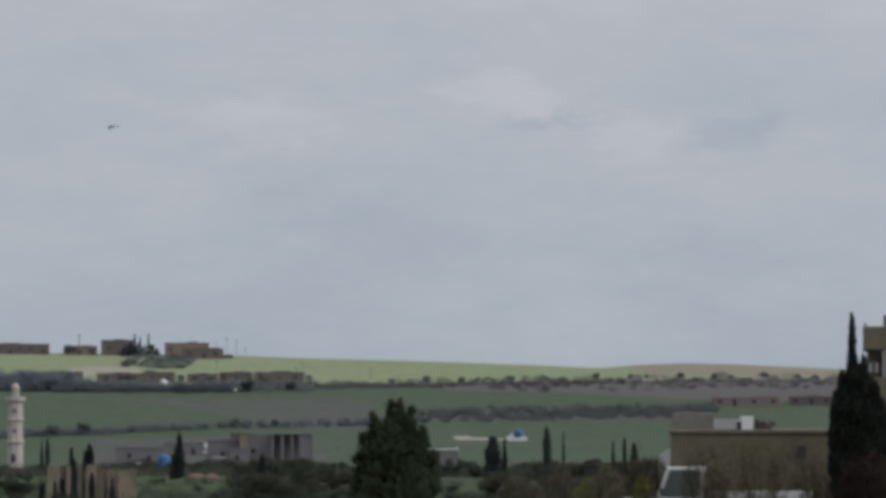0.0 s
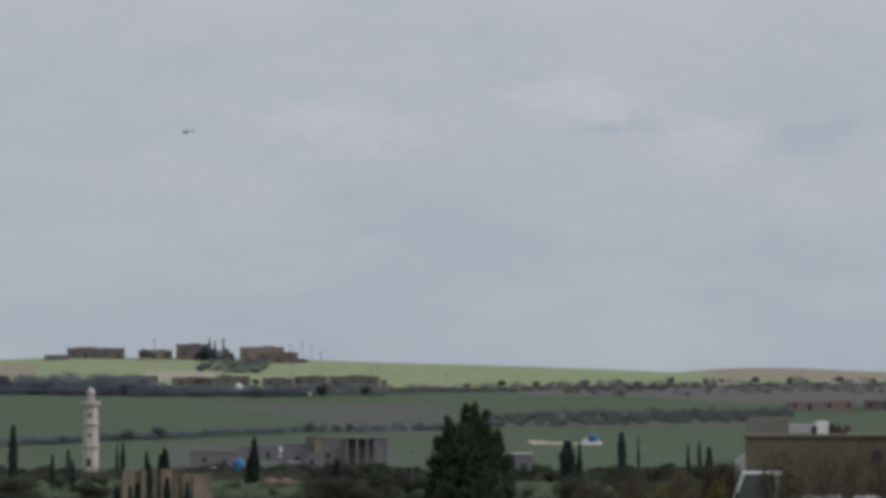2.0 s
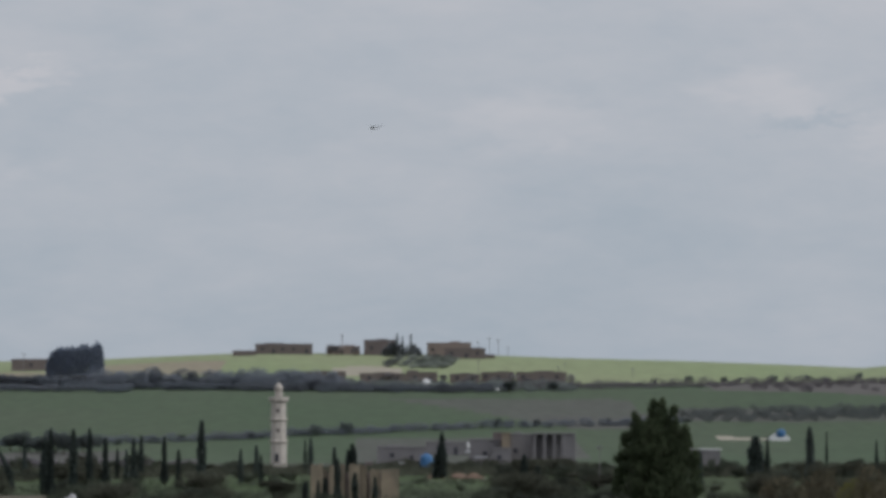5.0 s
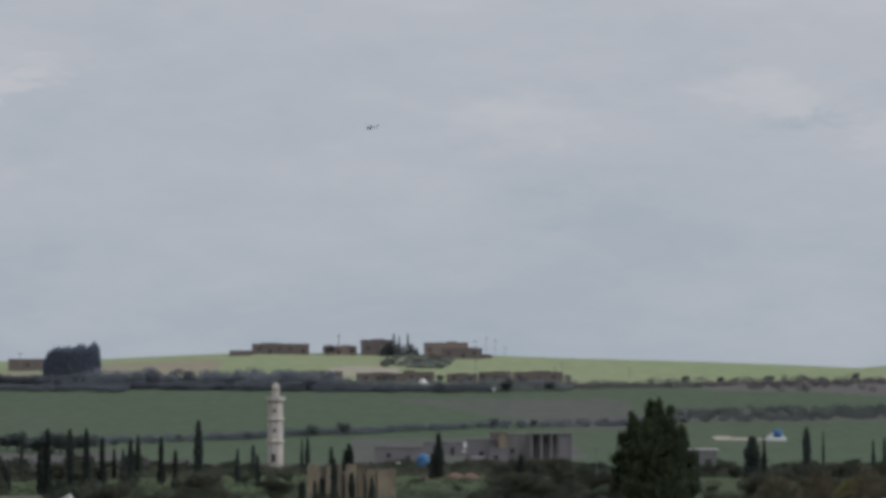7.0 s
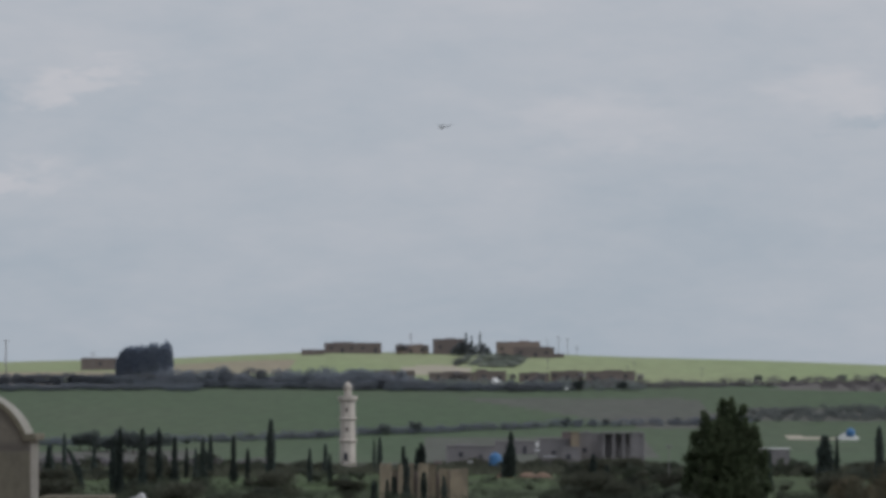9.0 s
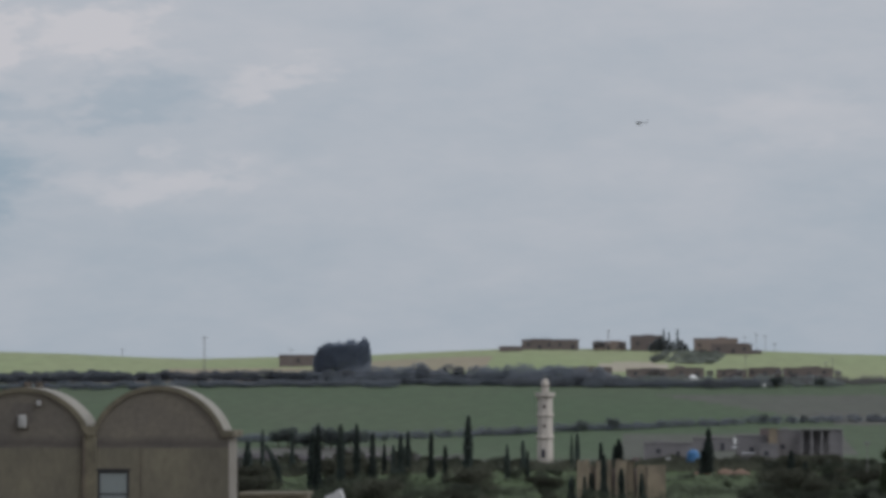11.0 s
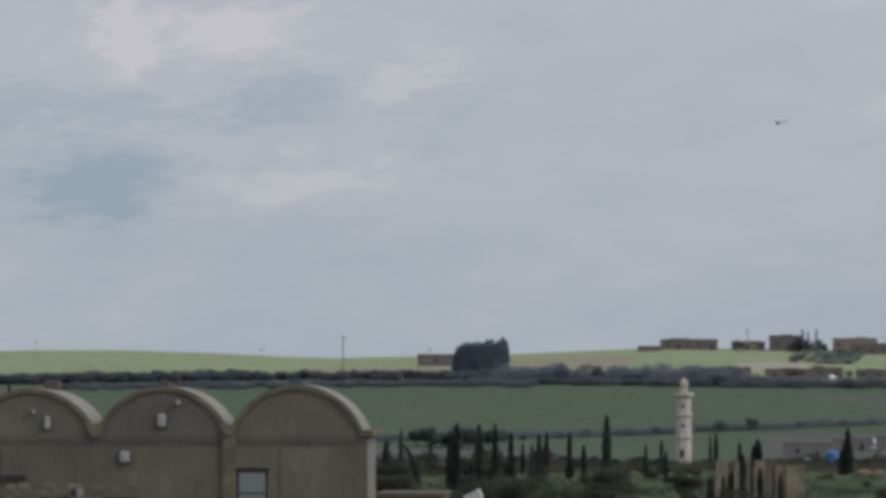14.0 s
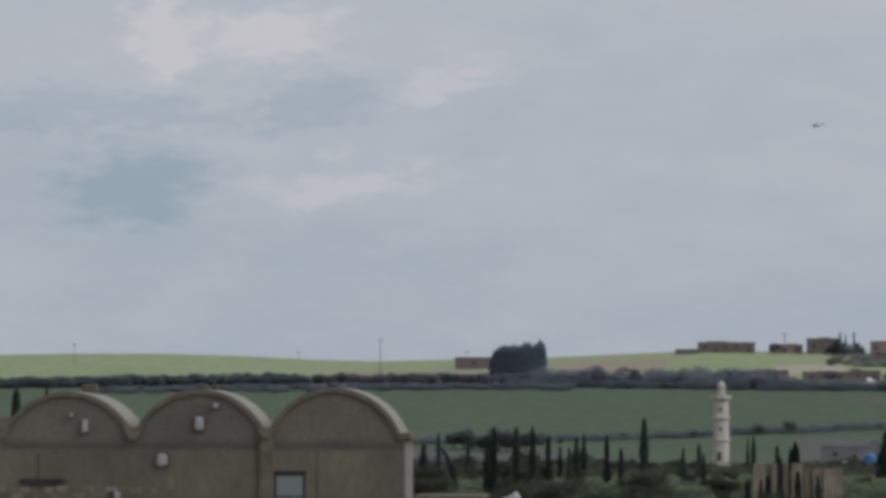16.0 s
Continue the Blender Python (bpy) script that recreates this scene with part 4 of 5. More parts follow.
flat_house(-2.24, 5.37, 12.43, 1738, MUD, MB, 9, openings=3)
flat_house(11.75, 21.49, 11.80, 1735, MUD_LIGHT, "tan flat-roofed house on the hilltop", 8, openings=3)
flat_house(15.62, 24.62, 10.55, 1715, MUD, MB, 8, openings=3)
flat_house(24.62, 26.74, 9.17, 1720, MUD, "low mud-brick yard wall on the hilltop", 5, "yard_wall", 0)
LW = "low brown mud-brick house below the hilltop"
flat_house(-3.2, 6.95, 5.06, 1545, MUD, LW, 8, openings=3)
flat_house(7.00, 14.00, 5.30, 1548, MUD, LW, 8, openings=2)
flat_house(16.74, 23.49, 4.92, 1545, MUD, LW, 8, openings=2)
flat_house(23.74, 30.99, 5.29, 1552, MUD, LW, 8, openings=3)
flat_house(31.49, 42.50, 5.29, 1548, MUD, LW, 8, openings=3)
flat_house(-15.23, -6.24, 5.44, 1545, MUD, LW, 8, openings=2)
flat_house(-80.01, -71.34, 8.24, 1640, MUD, "long brown mud-brick house beside dark trees", 8, openings=1)
GB = "unfinished grey block building on the plain"
flat_house(0.75, 11.50, -11.2, 1120, BLOCK, "low mauve-grey block house on the plain", 9, openings=2)
flat_house(11.50, 20.74, -10.18, 1170, BLOCK, "low grey block house on the plain", 9, openings=2)
flat_house(20.99, 27.99, -9.57, 1100, BLOCK, GB, 9, openings=1)
flat_house(26.24, 28.24, -8.07, 1106, MUD, "narrow rust-brown block house", 6, openings=1)
flat_house(28.24, 30.12, -8.07, 1098, BEIGE, "narrow beige rendered block house", 6, openings=0)
flat_house(25.99, 30.24, -11.44, 1092, BLOCK, GB, 5, openings=1)
flat_house(30.12, 35.37, -8.33, 1104, BLOCK, GB, 9, openings=2)
flat_house(133.2, 148.6, -0.4, 1378, MUD_LIGHT, "long tan farm building at the foot of the orchard", 8, openings=4)
flat_house(150.6, 160.65, -0.2, 1382, MUD, "long brown farm building at the foot of the orchard", 8, openings=3)


def shed():
    """Open-fronted shelter with dark bays between grey piers."""
    y = 1102.0
    s = y / 1000
    b0, b1 = 35.50, 44.25
    p = stand((b0 + b1) / 2, y, 0.3)
    w = (b1 - b0) * s
    h = EYE + -8.46 * s - p.z
    hold = holds("open_shed", p, "grey block shed with dark open bays", "shed", turn=-math.atan2(p.x, p.y))
    part("rear_wall", box(-w / 2, w / 2, 4.4, 4.7, 0, h), BLOCK, hold)
    part("roof", box(-w / 2 - 0.2, w / 2 + 0.2, -0.2, 6, h, h + 0.35, 0.04), BLOCK, hold)
    for i in range(5):
        x = -w / 2 + w * i / 4
        part("pier", box(x - 0.3, x + 0.3, 0, 0.6, 0, h, 0.03), BLOCK, hold)
    part("wall", box(w / 2 - 3.2, w / 2 - 0.3, 0.1, 0.4, 0, h), BLOCK, hold)


shed()


def cube_thing(name, b0, b1, e0, e1, y, deep, material, label, category, bevel=0.05):
    s = y / 1000
    p = at((b0 + b1) / 2, e0, y)
    hold = holds(name, p, label, category)
    w, h = (b1 - b0) * s, (e1 - e0) * s
    part("body", box(-w / 2, w / 2, 0, deep, 0, h, bevel), material, hold)
    return hold, w, h


def field_tank():
    y = 1040.0
    p = at(11.55, -16.2, y)
    hold = holds("water_tank", p, "rounded blue plastic water tank among trees", "tank")
    r, h = 1.5, (-12.7 + 16.2) * y / 1000
    part("body", lathe([(r * 0.9, 0), (r, 0.2), (r * 0.97, h * 0.3), (r, h * 0.35), (r * 0.97, h * 0.6), (r, h * 0.65), (r * 0.92, h * 0.82), (r * 0.6, h * 0.95), (0.3, h)], 20), BLUE, hold)
    part("lid", lathe([(0.32, h - 0.06), (0.3, h + 0.1), (0.1, h + 0.14)], 12), BLUE, hold)


field_tank()
h_, w, h = cube_thing("white_sheet_stack", 22.2, 25.2, -13.65, -13.35, 1050, 1.6, CANVAS, "low pale covered stack beside orchard trees", "stack", 0.2)
h_, w, h = cube_thing("white_sheet_stack", 5.4, 6.7, -14.9, -14.55, 1000, 1.2, CANVAS, "low pale covered stack beside orchard trees", "stack", 0.2)
h_, w, h = cube_thing("white_sacks", 19.99, 21.37, -12.55, -12.0, 1060, 1.2, CANVAS, "pile of white plastic sacks", "sacks", 0.3)
h_, w, h = cube_thing("white_drum", 20.49, 21.12, -11.44, -10.19, 1085, 0.8, WHITE, "white painted drum beside a block wall", "drum", 0.2)


def dome_tank():
    y = 1241.0
    p = stand(90.03, y)
    hold = holds("water_tower_tank", p, "round blue water tank on a white base", "tank")
    r = 8.3 / 8 * y / 1000
    top = at(90.02, -7.25, y).z - p.z
    part("base", box(-2.6, 2.3, -0.9, 1.2, 0, max(0.4, top - 1.85 * r), 0.08), WHITE, hold, "white painted base")
    part("tank", lathe([(r * 0.5, top - 2 * r), (r * 0.92, top - 1.5 * r), (r, top - r), (r * 0.9, top - 0.5 * r), (r * 0.5, top - 0.12 * r), (0.1, top)], 16), BLUE, hold, "blue plastic tank")
    part("ramp", prism([(-4.2, 0.2), (-1.0, 0.2), (-1.0, top - 0.9 * r), (-1.5, top - 0.9 * r)], 0.4, 1.4), WHITE, hold, "pale sloping sheet")
    part("sheet", prism([(1.0, 0.2), (2.4, 0.2), (1.2, top - 1.1 * r)], 0.4, 1.2), WHITE, hold, "pale sloping sheet")


dome_tank()
flat_house(68.03, 76.57, -11.60, 1010, BLOCK, "low grey shed with a white roof behind trees", 6, "shed", 1, parapet=False, cap=WHITE)


def domed_hut(b, e, y):
    p = stand(b, y)
    hold = holds("domed_hut", p, "small whitewashed domed hut", "hut")
    r = 9.5 / 8 * y / 1000
    top = at(b, e, y).z - p.z
    part("wall", lathe([(r, 0), (r, max(0.3, top - r))], 20), WHITE, hold)
    part("dome", lathe([(r * 1.02, max(0.3, top - r)), (r * 0.92, top - 0.62 * r), (r * 0.7, top - 0.3 * r), (r * 0.4, top - 0.08 * r), (0.1, top)], 20), WHITE, hold)


domed_hut(11.50, 3.80, 1490)
cube_thing("white_sheet_stack", 26.95, 27.6, 1.2, 1.7, 1442, 1.2, WHITE, "small white covered stack at the field edge", "stack", 0.15)


def mound(b, y, wide):
    p = stand(b, y)
    hold = holds("earth_mound", p, "heap of rust-brown earth among trees", "mound")
    h = 1.1
    bm = lathe([(wide, 0), (wide * 0.86, h * 0.3), (wide * 0.55, h * 0.72), (wide * 0.22, h * 0.95), (0.1, h)], 18)
    for v in bm.verts:
        v.co += Vector((noise.noise(v.co * 1.3), noise.noise(v.co * 1.3 + Vector((5, 0, 0))), 0.5 * noise.noise(v.co * 1.1))) * 0.4
    part("heap", bm, TERRACOTTA, hold)


for b, wide in ((13.50, 1.8), (18.74, 2.4), (21.99, 2.0)):
    mound(b, 850 + wide * 4, wide)


# ---------------------------------------------------------------- poles
def pole(b, etop, y, arm=1.8, r=0.12):
    p = stand(b, y)
    h = at(b, etop, y).z - p.z
    hold = holds("utility_pole", p, "grey power pole with a cross-arm on the ridge", "pole", "power poles")
    part("post", rod((0, 0, 0), (0, 0, h), r, r * 0.7), WOOD_POLE, hold)
    part("cross_arm", box(-arm / 2, arm / 2, -0.08, 0.08, h - 0.55, h - 0.4, 0.01), WOOD_POLE, hold)
    for x in (-arm / 2 + 0.1, 0, arm / 2 - 0.1):
        part("insulator", lathe([(0.05, h - 0.4), (0.1, h - 0.3), (0.06, h - 0.12)], 8, centre=(x, 0, 0)), GREY_METAL, hold)


for q in ((-165.26, 11.39, 1640, 1.4), (-96.52, 12.38, 1600, 1.9), (-114.83, 9.62, 1745, 1.8), (-77.38, 9.62, 1625, 1.8), (25.51, 13.04, 1745, 1.2), (27.51, 12.54, 1745, 1.2), (23.01, 12.29, 1748, 1.0), (29.63, 10.91, 1748, 1.0),
          (-6.99, 13.68, 1745, 0.8), (23.13, 7.92, 1570, 0.8), (42.26, 7.53, 1560, 0.8), (40.76, 6.66, 1562, 0.8), (8.25, 7.68, 1560, 0.8), (57.25, 6.18, 1570, 0.8), (-7.13, 13.69, 1748, 0.8), (-96.74, 12.38, 1600, 1.2), (49.9, -10.8, 700, 0.9, 0.09)):
    pole(*q)


# ---------------------------------------------------------------- ruined wall among the trees
def ruin():
    y = 560.0
    s = y / 1000
    p = stand(-3.99, y, 0.4)
    hold = holds("ruined_wall", p, "sandy block wall broken by dark gaps, among trees", "wall")
    top = EYE + -15.1 * s - p.z
    x = lambda b: b * s - p.x
    rr = random.Random(6)
    for x0, x1, dt, dy in ((-14.0, -11.3, 0.05, 0.0), (-11.1, -10.4, -0.55, 0.5), (-9.9, -8.4, -0.1, 0.1), (-8.0, -6.4, 0.02, 0.5), (-5.6, -3.1, 0.05, 0.0), (-2.9, -1.5, -0.12, 0.6), (-0.9, 1.3, -0.62, 0.2), (1.5, 5.5, -0.6, 0.0)):
        n = max(4, int((x1 - x0) * 2.5))
        ridge = [(x(x1) + (x(x0) - x(x1)) * i / n, top + dt + rr.uniform(-0.12, 0.1)) for i in range(n + 1)]
        part("wall_panel", prism([(x(x0), 0), (x(x1), 0)] + ridge, dy, dy + 0.5), BEIGE, hold)
    part("rear_wall", box(x(-13.98), x(5.50), 1.6, 1.9, 0, top - 1.0), MUD, hold)
    part("coping", box(x(-2.00), x(-0.3), 0.05, 0.6, top - 0.1, top + 0.4, 0.1), MUD, hold, "brown lump of broken masonry")


ruin()
for i, (b, e, girth) in enumerate(((-10.86, -16.77, 0.75), (-8.11, -13.03, 0.85), (-4.24, -17.03, 0.6), (0.25, -18.03, 0.6), (-12.36, -17.52, 0.5), (-15.23, -18.51, 0.9))):
    p = stand(b, 530)
    place(CYPRESSES[i % 4], p, girth, (at(b, e, 530).z - p.z) / 10, i)


# ---------------------------------------------------------------- near right: walled house, truck, cypress
NEAR_Y = 145.0


def yard_building():
    y = NEAR_Y
    s = y / 1000
    g = stand(142.23, y, 0.2)
    hold = holds("yard_building", g, "flat-roofed olive-grey rendered outbuilding", "building", turn=-math.atan2(g.x, g.y))
    top = EYE + -7.58 * s - g.z
    x = lambda b: b * s - g.x
    part("wall", box(x(124.11), x(163.83), 0, 6, 0, top - 0.12, 0.04), OLIVE_WALL, hold)
    part("roof_edge", box(x(123.86), x(164.09), -0.08, 6.1, top - 0.12, top, 0.03), OLIVE_WALL, hold)
    part("window", box(x(152.13), x(154.17), -0.03, 0.1, EYE + -14.02 * s - g.z, EYE + -11.25 * s - g.z), SHADE, hold, "dark small window")
    for b0, b1, e0, e1, dy, m, lab in ((123.98, 133.61, -7.69, -3.67, 5.0, SIDE, "mauve-grey block parapet wall"), (133.61, 140.4, -7.57, -5.3, 3.0, CANVAS, "pale block kerb")):
        part("roof_wall", box(x(b0), x(b1), dy, dy + 0.4, top, EYE + e1 * s * (y + dy) / y - g.z, 0.02), m, hold, lab)
    tk = holds("roof_tank", at(141.09, -7.58, y + 2), "white square water tank on a flat roof", "tank")
    part("body", box(-0.19, 0.19, -0.2, 0.2, 0, 0.44, 0.015), WHITE, tk)
    # Dark block against the tank's left side; nothing rests on it.
    part("stand", box(-0.32, -0.2, -0.2, 0.2, 0, 0.26), DARK, tk)
    rg = holds("cloth_bundle", at(144.77, -7.59, y + 2), "faded maroon and grey cloth bundle on a flat roof", "bundle")
    rr = np.random.default_rng(3)
    leafy("cloth", np.stack([rr.uniform(-0.3, 0.3, 60), rr.uniform(-0.2, 0.2, 60), rr.uniform(0.03, 0.24, 60)], -1), rr.uniform(0.05, 0.12, 60), RED, rg)


yard_building()


def truck():
    y = 128.0
    s = y / 1000
    cx = 126.39 * s
    g = float(ground_z(cx, y)) - 0.0
    hold = holds("pickup_truck", (cx, y, g), "white pickup truck parked behind bare shrubs", "truck", turn=-math.atan2(cx, y))
    x = lambda b: b * s - cx
    z = lambda e: EYE + e * s - g
    zt, zw, zb = z(-15.97), z(-22.75) + 0.02, 0.55
    x0, x1 = x(120.82), x(131.83)
    wide = 1.7
    # cab: lower body, roof, four pillars and glass
    part("bonnet", box(x0 - 1.0, x0 + 0.1, 0, wide, zb, zw - 0.05, 0.09), TRUCK_PAINT, hold)
    part("cab_body", box(x0 + 0.06, x1, 0, wide, zb, zw, 0.06), TRUCK_PAINT, hold)
    part("roof", box(x0 + 0.30, x1 + 0.02, 0.04, wide - 0.04, zt - 0.09, zt, 0.04), TRUCK_PAINT, hold)
    for yy in (0.0, wide - 0.1):
        bm = prism([(x0, zw - 0.03), (x0 + 0.10, zw - 0.03), (x0 + 0.40, zt - 0.05), (x0 + 0.29, zt - 0.03)], yy, yy + 0.1)
        part("front_pillar", bm, TRUCK_PAINT, hold)
        part("rear_pillar", box(x1 - 0.16, x1, yy, yy + 0.1, zw - 0.03, zt - 0.04, 0.02), TRUCK_PAINT, hold)
        part("side_window", prism([(x0 + 0.10, zw), (x1 - 0.16, zw), (x1 - 0.16, zt - 0.09), (x0 + 0.40, zt - 0.09)], yy + 0.04, yy + 0.06), CAR_GLASS, hold, "dark side glass")
    part("windscreen", prism([(x0 + 0.02, zw), (x0 + 0.05, zw), (x0 + 0.35, zt - 0.06), (x0 + 0.32, zt - 0.06)], 0.1, wide - 0.1), CAR_GLASS, hold, "dark windscreen")
    part("rear_window", box(x1 - 0.08, x1 - 0.05, 0.1, wide - 0.1, zw, zt - 0.09), CAR_GLASS, hold)
    part("mirror", box(x0 + 0.1, x0 + 0.2, -0.22, -0.05, zw + 0.05, zw + 0.28, 0.03), DARK, hold, "black door mirror")
    bx0, bx1 = x1 + 0.06, x(155.69)
    zr = z(-21.43)
    for yy in (0.0, wide - 0.06):
        part("bed_side", box(bx0, bx1, yy, yy + 0.06, zb, zr, 0.02), TRUCK_PAINT, hold)
    part("tailgate", box(bx1 - 0.06, bx1, 0.06, wide - 0.06, zb, zr, 0.02), TRUCK_PAINT, hold)
    part("bed_floor", box(bx0, bx1 - 0.06, 0.06, wide - 0.06, zb, zb + 0.08), GREY_METAL, hold)
    part("chassis", box(x0 - 0.9, bx1, 0.3, wide - 0.3, 0.35, zb), DARK, hold)
    for xx in (x0 - 0.35, bx0 + 1.35):
        for yy in (0.02, wide - 0.22):
            tyre = part("wheel", rod((xx, yy, 0.33), (xx, yy + 0.2, 0.33), 0.33, sides=24), DARK, hold, "black tyre")
            part("rim", rod((xx, yy - 0.01, 0.33), (xx, yy + 0.21, 0.33), 0.19, sides=16), GREY_METAL, tyre)


truck()


# Stands in for a white car, made van-high to fit the camera's view.
def parked_van():
    y = 152.5
    p = stand(120.82, y)
    hold = holds("parked_van", p, "white vehicle half hidden behind the outbuilding", "van", turn=-math.atan2(p.x, p.y))
    h = at(122.94, -11.07, y).z - p.z
    part("body", prism([(0, 0.45), (0, 1.0), (0.12, h - 0.32), (0.7, h), (5.0, h), (5.05, 0.45)], 0, 1.8), TRUCK_PAINT, hold)
    part("windscreen", prism([(0.08, h - 0.42), (0.13, h - 0.30), (0.55, h - 0.07), (0.5, h - 0.12)], 0.12, 1.68), CAR_GLASS, hold, "dark windscreen")
    part("side_window", box(0.6, 1.5, -0.01, 0.02, h - 0.75, h - 0.25, 0.005), CAR_GLASS, hold)
    for xx, yy in product((0.8, 4.2), (-0.02, 1.6)):
        part("wheel", rod((xx, yy, 0.34), (xx, yy + 0.22, 0.34), 0.34, sides=20), DARK, hold)


parked_van()


def tall_cypress():
    y = 118.0
    s = y / 1000
    g = stand(165.36, y)
    hold = holds("tall_cypress", g, "tall ragged cypress with a thin split tip", "tree")
    rr = np.random.default_rng(31)
    bm = bmesh.new()
    spires = [(164.85, 16.97, 11, 0.75), (162.56, 4.61, 24, 1.0), (167.40, 7.63, 26, 1.0), (169.94, 2.33, 24, 1.0), (165.36, 7.63, 26, 1.0), (161.03, 0.07, 14, 0.8), (171.73, -1.83, 18, 0.8)]
    cs, ss = [], []
    for b, e, wpx, power in spires:
        bx = b * s - g.x
        top = EYE + e * s - g.z
        rod((0, 0.3, 0), (bx, 0.2, top * 0.9), 0.06, 0.015, 5, bm)
        n = 2600
        k = rr.uniform(0.1, 1, n)
        w = wpx / 8 * s
        r = w * np.interp(k, [0, 0.35, 0.8, 0.93, 1.0], [0.9, 1.15, 0.9, 0.5, 0.12]) * np.sqrt(rr.uniform(0.1, 1, n)) * (0.86 + 0.2 * np.sin(k * 40 + b))
        a = rr.uniform(0, 2 * math.pi, n)
        cs.append(np.stack([bx * np.minimum(1, k * 1.6 + 0.1) + r * np.cos(a), r * np.sin(a), k * top], -1))
        ss.append(rr.uniform(0.02, 0.055, n))
    part("trunk", bm, BARK, hold)
    leafy("crown", np.concatenate(cs), np.concatenate(ss), NEAR_CYPRESS, hold, 2.8)


tall_cypress()


def balcony_house():
    y = 135.0
    s = y / 1000
    b0 = 167.27
    g = stand(b0, y, 0.2)
    hold = holds("balcony_house", g, "beige rendered house with a deep shaded balcony", "house", turn=-math.atan2(g.x, g.y))
    x = lambda b: b * s - g.x
    z = lambda e: EYE + e * s - g.z
    xe = x(b0) + 7.0
    z_par, z_slab, z_floor = z(15.33), z(10.15), z(4.10)
    part("roof_parapet", box(x(b0), xe, -1.2, 6, z_slab, z_par, 0.03), OLIVE_WALL, hold, "beige parapet over the balcony")
    part("wall", box(x(b0) + 0.12, xe, 0.3, 6, z_floor, z_slab, 0.02), OLIVE_WALL, hold)
    part("wall", box(x(b0), xe, -1.2, 6, 0, z_floor, 0.03), OLIVE_WALL, hold)
    part("column", box(x(171.47), x(171.47) + 0.28, -1.15, -0.9, z_floor, z_slab, 0.02), ROOF, hold, "pale balcony column")
    part("doorway", box(x(167.91) + 0.4, x(170.96) + 0.3, 0.24, 0.31, z_floor, z_floor + 0.7), SHADE, hold, "dark balcony doorway")
    part("stair_head", box(x(171.98), xe - 1, 0.5, 4, z_par, z(18.11), 0.03), OLIVE_WALL, hold, "rooftop stair head")
    part("roof_post", rod((x(167.91), -1.0, z_par), (x(167.91), -1.0, z_par + 0.1), 0.03), DARK, hold)
    cl = part("washing_line", rod((x(167.65), -1.05, z_floor + 0.42), (x(171.73), -1.05, z_floor + 0.42), 0.008), DARK, hold, "thin line with hung cloth")
    for i, (bb, m) in enumerate(((168.16, SHADE), (168.92, CANVAS), (169.69, RED), (170.33, CANVAS), (170.96, SHADE))):
        part("hung_cloth", box(x(bb) - 0.035, x(bb) + 0.035, -1.07, -1.03, z_floor + 0.1 + 0.05 * (i % 2), z_floor + 0.42, 0.008), m, cl)


balcony_house()


# ---------------------------------------------------------------- bare shrubs and bushes near the truck
def bare_shrub(seed, p, wide, high, material, label, n_stem=26, twig=14):
    rr = np.random.default_rng(seed)
    hold = holds("bare_shrub", p, label, "shrub", "shrubs by the yard wall")
    v, f = [], []

    def stick(a, c, r0, r1):
        a, c = np.array(a), np.array(c)
        side = np.cross(c - a, (0.3, 1, 0.2))
        side /= np.linalg.norm(side) + 1e-9
        other = np.cross(side, c - a)
        other /= np.linalg.norm(other) + 1e-9
        k = len(v)
        for q, r in ((a, r0), (c, r1)):
            for t in (0, 2.094, 4.189):
                v.append(q + r * (math.cos(t) * side + math.sin(t) * other))
        f.extend([(k, k + 1, k + 4, k + 3), (k + 1, k + 2, k + 5, k + 4), (k + 2, k, k + 3, k + 5)])

    for i in range(n_stem):
        a = rr.uniform(0, 2 * math.pi)
        tip = np.array([wide * rr.uniform(-1, 1), 0.5 * wide * rr.uniform(-1, 1), high * rr.uniform(0.55, 1.0)])
        root = np.array([tip[0] * 0.35, tip[1] * 0.35, 0.0])
        mid = root + (tip - root) * 0.5 + np.array([0, 0, high * 0.06])
        stick(root, mid, 0.022, 0.014)
        stick(mid, tip, 0.014, 0.004)
        for j in range(twig):
            t = rr.uniform(0.25, 1)
            q = root + (tip - root) * t
            stick(q, q + rr.normal(0, 1, 3) * np.array([0.22, 0.2, 0.2]) + np.array([0, 0, 0.16]), 0.007, 0.003)
    ob = new("branch_crown", mesh("branch_crown", v, f, MAROON if material is MAROON else TWIG))
    ob.parent = hold
    n = n_stem * 45
    c = np.stack([rr.uniform(-1, 1, n) * wide, rr.uniform(-.5, .5, n) * wide, rr.uniform(0.08, 1, n) ** 0.8 * high * 0.95], -1)
    c[:, 2] *= 1 - 0.35 * (c[:, 0] / wide) ** 2
    leafy("foliage", c, rr.uniform(0.015, 0.045, n), material, hold)


